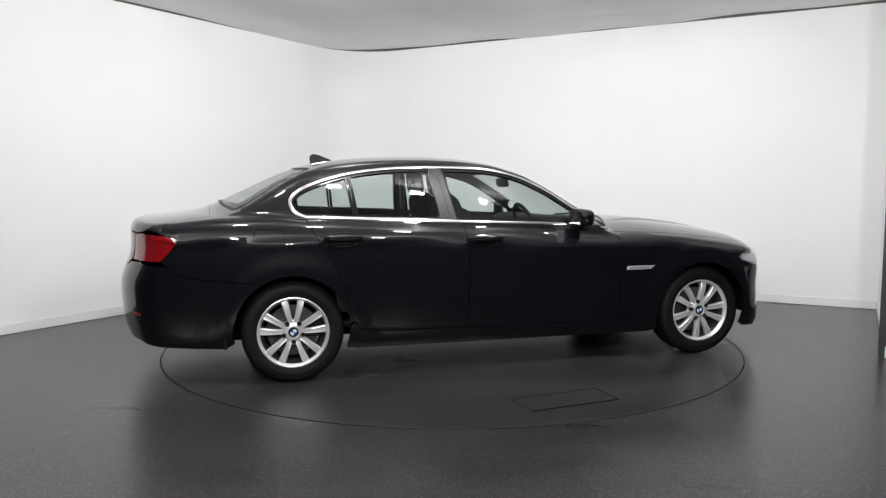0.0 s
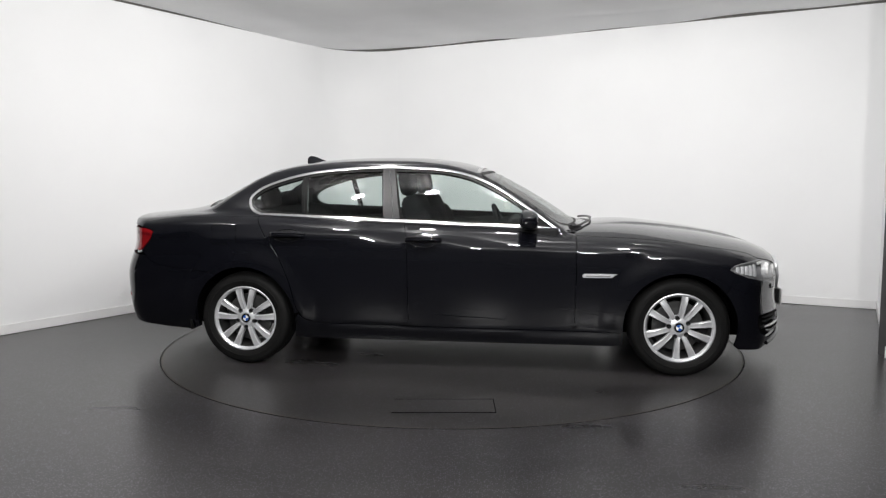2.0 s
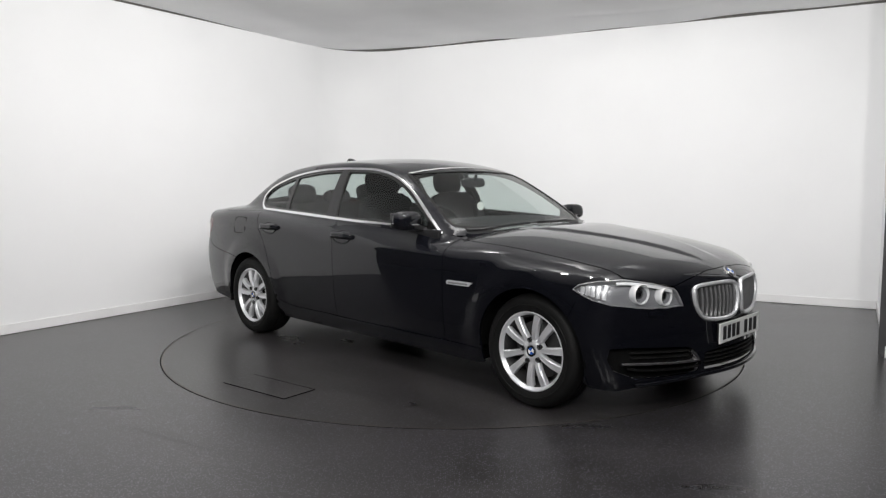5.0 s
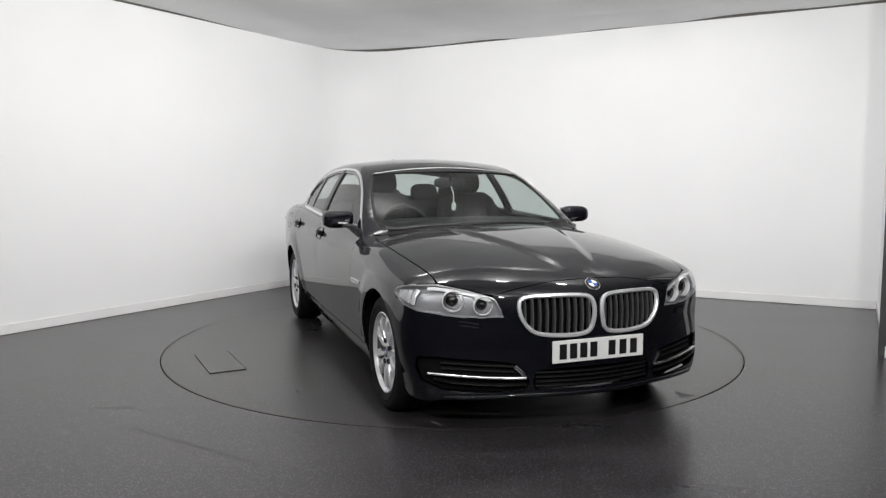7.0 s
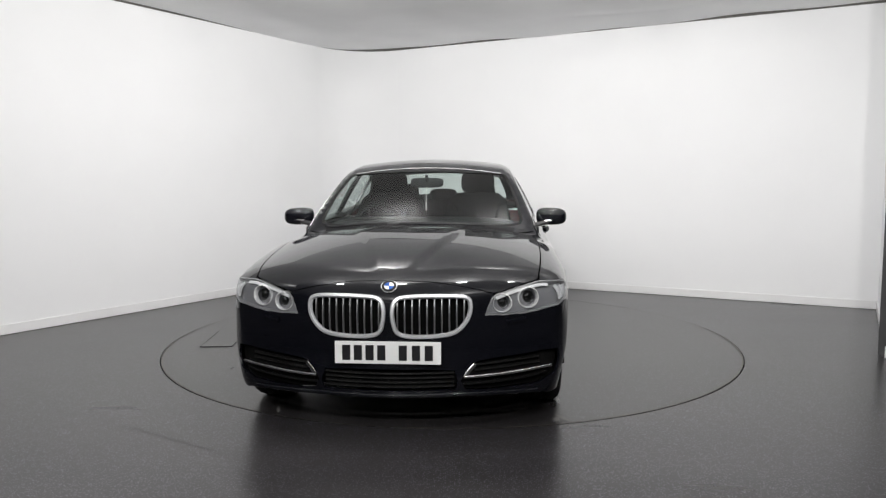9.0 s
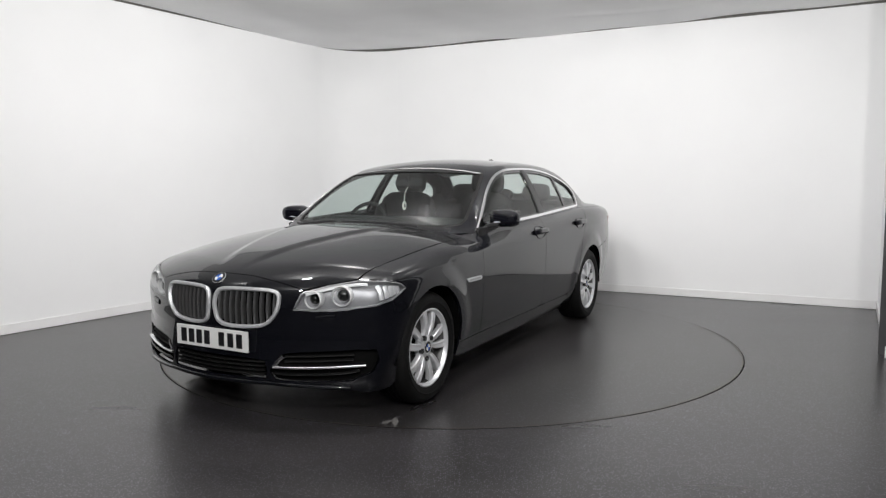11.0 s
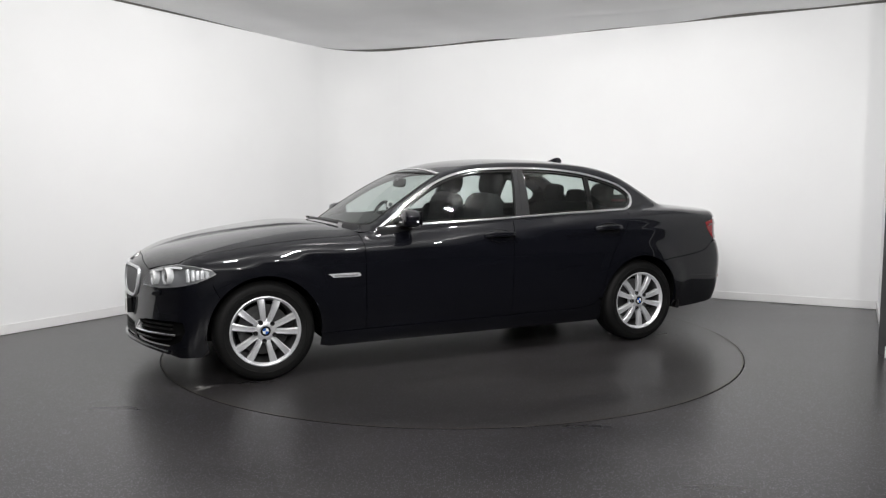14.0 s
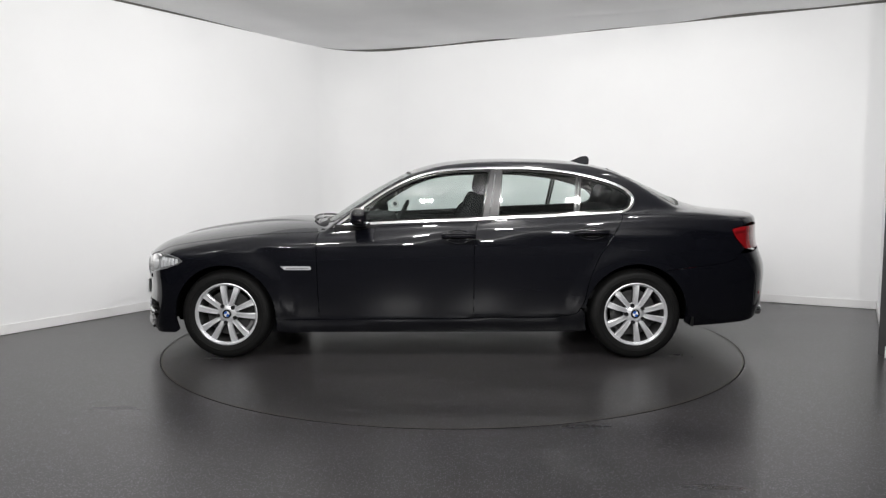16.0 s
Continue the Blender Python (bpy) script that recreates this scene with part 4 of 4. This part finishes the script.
def wheel_at(x, y, s, turn):
    """A wheel; its outer face looks along +y before it is turned."""
    prof = [(RIM_R - 0.012, 0.0), (RIM_R + 0.006, 0.008), (RIM_R + 0.03, 0.014), (0.29, 0.016), (0.310, 0.006), (0.322, -0.014), (TYRE_R, -0.04), (TYRE_R, -0.17), (0.320, -0.195), (0.305, -0.215), (0.26, -0.222), (RIM_R - 0.012, -0.215)]
    hub = tagged(new("wheel"), "silver ten-spoke alloy wheel with a black tyre")
    hub.parent = car
    hub.matrix_local = pose(x, y, HUB_Z, 0, 0, 0 if s > 0 else 180) @ pose(0, 0, 0, 0, turn, 0)
    grooves = []
    for i, p in enumerate(prof):
        grooves.append(p)
        if p == (TYRE_R, -0.04):
            for g in (-0.065, -0.10, -0.135):
                grooves += [(TYRE_R, g + 0.005), (TYRE_R - 0.007, g + 0.004), (TYRE_R - 0.007, g - 0.004), (TYRE_R, g - 0.005)]
    part("tyre", revolve(grooves, 72), RUBBER, hub, "black rubber tyre", True)
    part("sidewall_rib", revolve([(0.262, 0.016), (0.264, 0.0185), (0.268, 0.0185), (0.270, 0.016)], 72), RUBBER, hub, "", True)
    part("rim", revolve([(RIM_R, -0.004), (RIM_R + 0.002, 0.006), (RIM_R - 0.005, 0.008), (RIM_R - 0.012, 0.0), (RIM_R - 0.020, -0.014)], 72), ALLOY, hub, "", True)
    # the barrel's dark colour stands in for the shade behind the spokes
    part("barrel", revolve([(RIM_R - 0.018, -0.014), (RIM_R - 0.034, -0.05), (RIM_R - 0.036, -0.20), (RIM_R - 0.01, -0.21)], 72), INNER_STEEL, hub, "", True)
    for k in range(5):
        for d in (-1, 1):
            a = radians(72 * k + 90)
            a_in, a_out = a + d * radians(16), a + d * radians(14.5)
            b = bmesh.new()
            rows = []
            for t in np.linspace(0, 1, 7):
                r = 0.050 + t * (RIM_R - 0.012 - 0.050)
                ang = a_in + (a_out - a_in) * t
                w = 0.0160 + 0.0085 * t ** 1.6
                dep = -0.014 + 0.016 * math.sin(t * 2.6) - 0.004 * t
                c = Vector((r * math.cos(ang), 0, r * math.sin(ang)))
                n = Vector((-math.sin(ang), 0, math.cos(ang)))
                sec = [(-w, -0.032), (-w, -0.006), (-w * 0.72, 0.0), (0, -0.003), (w * 0.72, 0.0), (w, -0.006), (w, -0.032)]
                rows.append([b.verts.new(c + n * u + Vector((0, dep + v, 0))) for u, v in sec])
            for p, q in zip(rows, rows[1:]):
                for i in range(6):
                    b.faces.new((p[i], p[i + 1], q[i + 1], q[i]))
                b.faces.new((p[6], p[0], q[0], q[6]))
            b.faces.new(rows[0]), b.faces.new(rows[-1])
            part("spoke", b, ALLOY, hub, "", True)
        a = radians(72 * k + 54 + 72)
        b = revolve([(0.0005, -0.010), (0.008, -0.010), (0.009, -0.006), (0.0145, -0.002), (0.016, -0.02)], 14)
        bmesh.ops.transform(b, matrix=pose(0.064 * math.cos(a), 0, 0.064 * math.sin(a)), verts=b.verts)
        part("wheel_bolt", b, SATIN_BLACK, hub, "", True)
    part("hub_face", revolve([(0.034, -0.012), (0.040, -0.007), (0.062, -0.012), (0.078, -0.026), (0.080, -0.05)], 48), ALLOY, hub, "", True)
    roundel("centre_cap", hub, (0, -0.006, 0), (0, 1, 0), 0.034)
    part("brake_disc", revolve([(0.06, -0.085), (0.165, -0.085), (0.165, -0.108), (0.06, -0.108)], 48), INNER_STEEL, hub, "grey steel brake disc", True)
    part("brake_caliper", rbox((0.07, 0.05, 0.14), (-0.155, -0.09, 0.03), 0.015), SATIN_BLACK, hub, "", True)
    return hub


for wx, wy in ((AXLE, 0.880), (-AXLE, 0.895)):
    for s in BOTH:
        wheel_at(wx, s * wy, s, {(1, 1): -8, (1, -1): -25, (-1, 1): -16, (-1, -1): 0}[(1 if wx > 0 else -1, s)])

# wheel wells, underbody
for wx in (AXLE, -AXLE):
    for s in BOTH:
        b = bmesh.new()
        rows = []
        for a in np.linspace(radians(-4), radians(184), 20):
            c = [(0.372, 0.90), (0.385, 0.86), (0.385, 0.60), (0.02, 0.60)]
            rows.append([b.verts.new((wx + r * math.cos(a), s * y, HUB_Z + r * math.sin(a))) for r, y in c])
        for p, q in zip(rows, rows[1:]):
            for i in range(3):
                b.faces.new((p[i], p[i + 1], q[i + 1], q[i]))
        part("wheel_arch_liner", b, DARK, car, "", True)
part("underbody", joined(rbox((2.1, 1.66, 0.10), (0, 0, 0.235), 0.02), rbox((0.36, 0.95, 0.08), (1.9, 0, 0.27), 0.02), rbox((4.3, 1.15, 0.08), (-0.2, 0, 0.265), 0.02), rbox((0.55, 1.2, 0.10), (-2.15, 0, 0.32), 0.03)), DARK, car, "dark underbody tray")
for s in BOTH:
    part("mud_flap", rbox((0.015, 0.16, 0.07), (-1.905, s * 0.79, 0.265), 0.005), PLASTIC, car)

# cabin
dash = part("dashboard", joined(cushion((0.62, 1.42, 0.30), (0.62, 0, 0.86), (0, 6, 0), 0.4), cushion((0.26, 0.46, 0.12), (0.48, -0.37, 0.965), (0, 0, 0), 0.5), rbox((0.75, 1.40, 0.04), (0.70, 0, 0.91), 0.015, (0, 3, 0))), CABIN, car, "black dashboard", True)
part("bulkhead", rbox((0.06, 1.5, 0.60), (0.95, 0, 0.58), 0.02), DARK, car)
part("cabin_floor", rbox((2.7, 1.55, 0.04), (-0.45, 0, 0.34), 0.01), CABIN, car)
part("centre_console", rbox((1.0, 0.24, 0.30), (0.05, 0, 0.50), 0.04), CABIN, car, "", True)
part("parcel_shelf", rbox((0.50, 1.24, 0.03), (-1.72, 0, 1.02), 0.01), CABIN, car)
for s in BOTH:
    part("door_lining", rbox((1.9, 0.06, 0.55), (-0.25, s * 0.795, 0.70), 0.02), CABIN, car, "black inner door lining")
b = bmesh.new()
lin = [[b.verts.new((x, y, 1.445 - 0.10 * max(0, (x - 0.0) / 0.25) ** 2 * 0.8 - 0.05 * (y / 0.6) ** 2 - 0.16 * max(0, (-1.0 - x) / 0.45) ** 2 * 0.45 - 0.03)) for y in np.linspace(-0.56, 0.56, 9)] for x in np.linspace(0.15, -1.38, 16)]
for p, q in zip(lin, lin[1:]):
    for i in range(8):
        b.faces.new((p[i], p[i + 1], q[i + 1], q[i]))
part("headliner", b, LINER, car, "pale grey roof lining", True)


def seat(x, y, width, front):
    st = tagged(new("seat"), "black cloth car seat with a headrest")
    st.parent = car
    st.location = (x, y, 0)
    part("seat_cushion", cushion((0.52, width, 0.18), (0.05, 0, 0.56), (0, -8, 0), 0.45), CLOTH, st, "", True)
    part("seat_back", joined(cushion((0.17, width, 0.66), (-0.26, 0, 0.87), (0, -16, 0), 0.42), cushion((0.15, width * 0.25, 0.5), (-0.20, width * 0.4, 0.85), (0, -16, 0), 0.6), cushion((0.15, width * 0.25, 0.5), (-0.20, -width * 0.4, 0.85), (0, -16, 0), 0.6)), CLOTH, st, "", True)
    part("headrest", cushion((0.12, 0.28, 0.19), (-0.385, 0, 1.275), (0, -10, 0), 0.6), CLOTH, st, "", True)
    for d in (-0.06, 0.06):
        part("headrest_post", tube([(-0.36, d, 1.12), (-0.38, d, 1.25)], 0.007, 8), CHROME, st, "", True)
    return st


for s in BOTH:
    seat(-0.02, s * 0.37, 0.52, True)
bench = tagged(new("rear_bench"), "black cloth rear bench with three headrests")
bench.parent = car
part("seat_cushion", cushion((0.52, 1.32, 0.18), (-0.95, 0, 0.57), (0, -8, 0), 0.35), CLOTH, bench, "", True)
part("seat_back", cushion((0.18, 1.30, 0.62), (-1.32, 0, 0.80), (0, -22, 0), 0.35), CLOTH, bench, "", True)
for y, h in ((0.38, 0.17), (0.0, 0.12), (-0.38, 0.17)):
    part("headrest", cushion((0.10, 0.27, h), (-1.47, y, 1.09 + h / 2), (0, -14, 0), 0.6), CLOTH, bench, "", True)
# steering wheel on the driver's side, right-hand drive
ring = [(0.30 - 0.07 * math.sin(a) * 1.0, -0.37 + 0.185 * math.cos(a), 0.945 + 0.165 * math.sin(a)) for a in np.linspace(0, 2 * math.pi, 40, endpoint=False)]
sw = part("steering_wheel", tube(ring, 0.015, 8, True), CABIN, car, "black steering wheel", True)
part("steering_hub", cushion((0.06, 0.16, 0.13), (0.325, -0.37, 0.94), (0, -22, 0), 0.6), CABIN, sw, "", True)
part("steering_spoke", rbox((0.02, 0.35, 0.03), (0.315, -0.37, 0.945), 0.008, (0, -22, 0)), CABIN, sw, "", True)
mir = part("interior_mirror", cushion((0.04, 0.25, 0.075), (0.235, 0, 1.275), (0, -8, 0), 0.5), CABIN, car, "black interior mirror", True)
part("mirror_stem", tube([(0.245, 0, 1.285), (0.27, 0, 1.33)], 0.012, 8), CABIN, mir, "", True)
tag = part("hanging_tag", revolve([(0.0005, 0.003), (0.018, 0.003), (0.020, 0.004), (0.031, 0.004), (0.032, 0.0), (0.031, -0.004), (0.020, -0.004), (0.018, -0.003), (0.0005, -0.003)], 28), PAPER, mir, "round white air freshener hanging from the mirror", True)
tag.matrix_local = pose(0.315, 0.0, 1.10, 0, 0, 6)
part("tag_face", revolve([(0.0005, 0.0045), (0.017, 0.0045)], 24), LAMP_DARK, tag)
part("tag_cord", tube([(0.25, 0, 1.25), (0.305, 0, 1.20), (0.315, 0, 1.132)], 0.0025, 6), PAPER, mir)

# ---- what moves ----
CAR_AT = (0.152, -0.157)             # the car stands a little off the turntable's centre
TURN = [(0.0, 15.3), (0.5, 10.75), (1.0, 5.2), (1.5, -0.9), (2.0, -7.2), (2.5, -13.4), (3.0, -19.6), (3.5, -25.8), (4.0, -32.0), (4.8, -41.8), (5.65, -52.2),
        (6.5, -62.65), (7.0, -68.8), (7.5, -75.0), (8.0, -81.15), (8.5, -87.35), (9.0, -93.6), (9.8, -103.4), (10.65, -113.85), (11.5, -124.3), (12.0, -130.55), (12.5, -136.85), (13.0, -143.1),
        (13.5, -149.4), (14.0, -155.7), (14.5, -161.85), (15.0, -167.95), (15.5, -173.95), (16.0, -179.85)]


def motions():
    walk(table, [(t, pose(0, 0, 0.0, 0, 0, a)) for t, a in TURN])
    walk(car, [(t, pose(0, 0, 0, 0, 0, a) @ pose(*CAR_AT, 0)) for t, a in TURN])


motions()
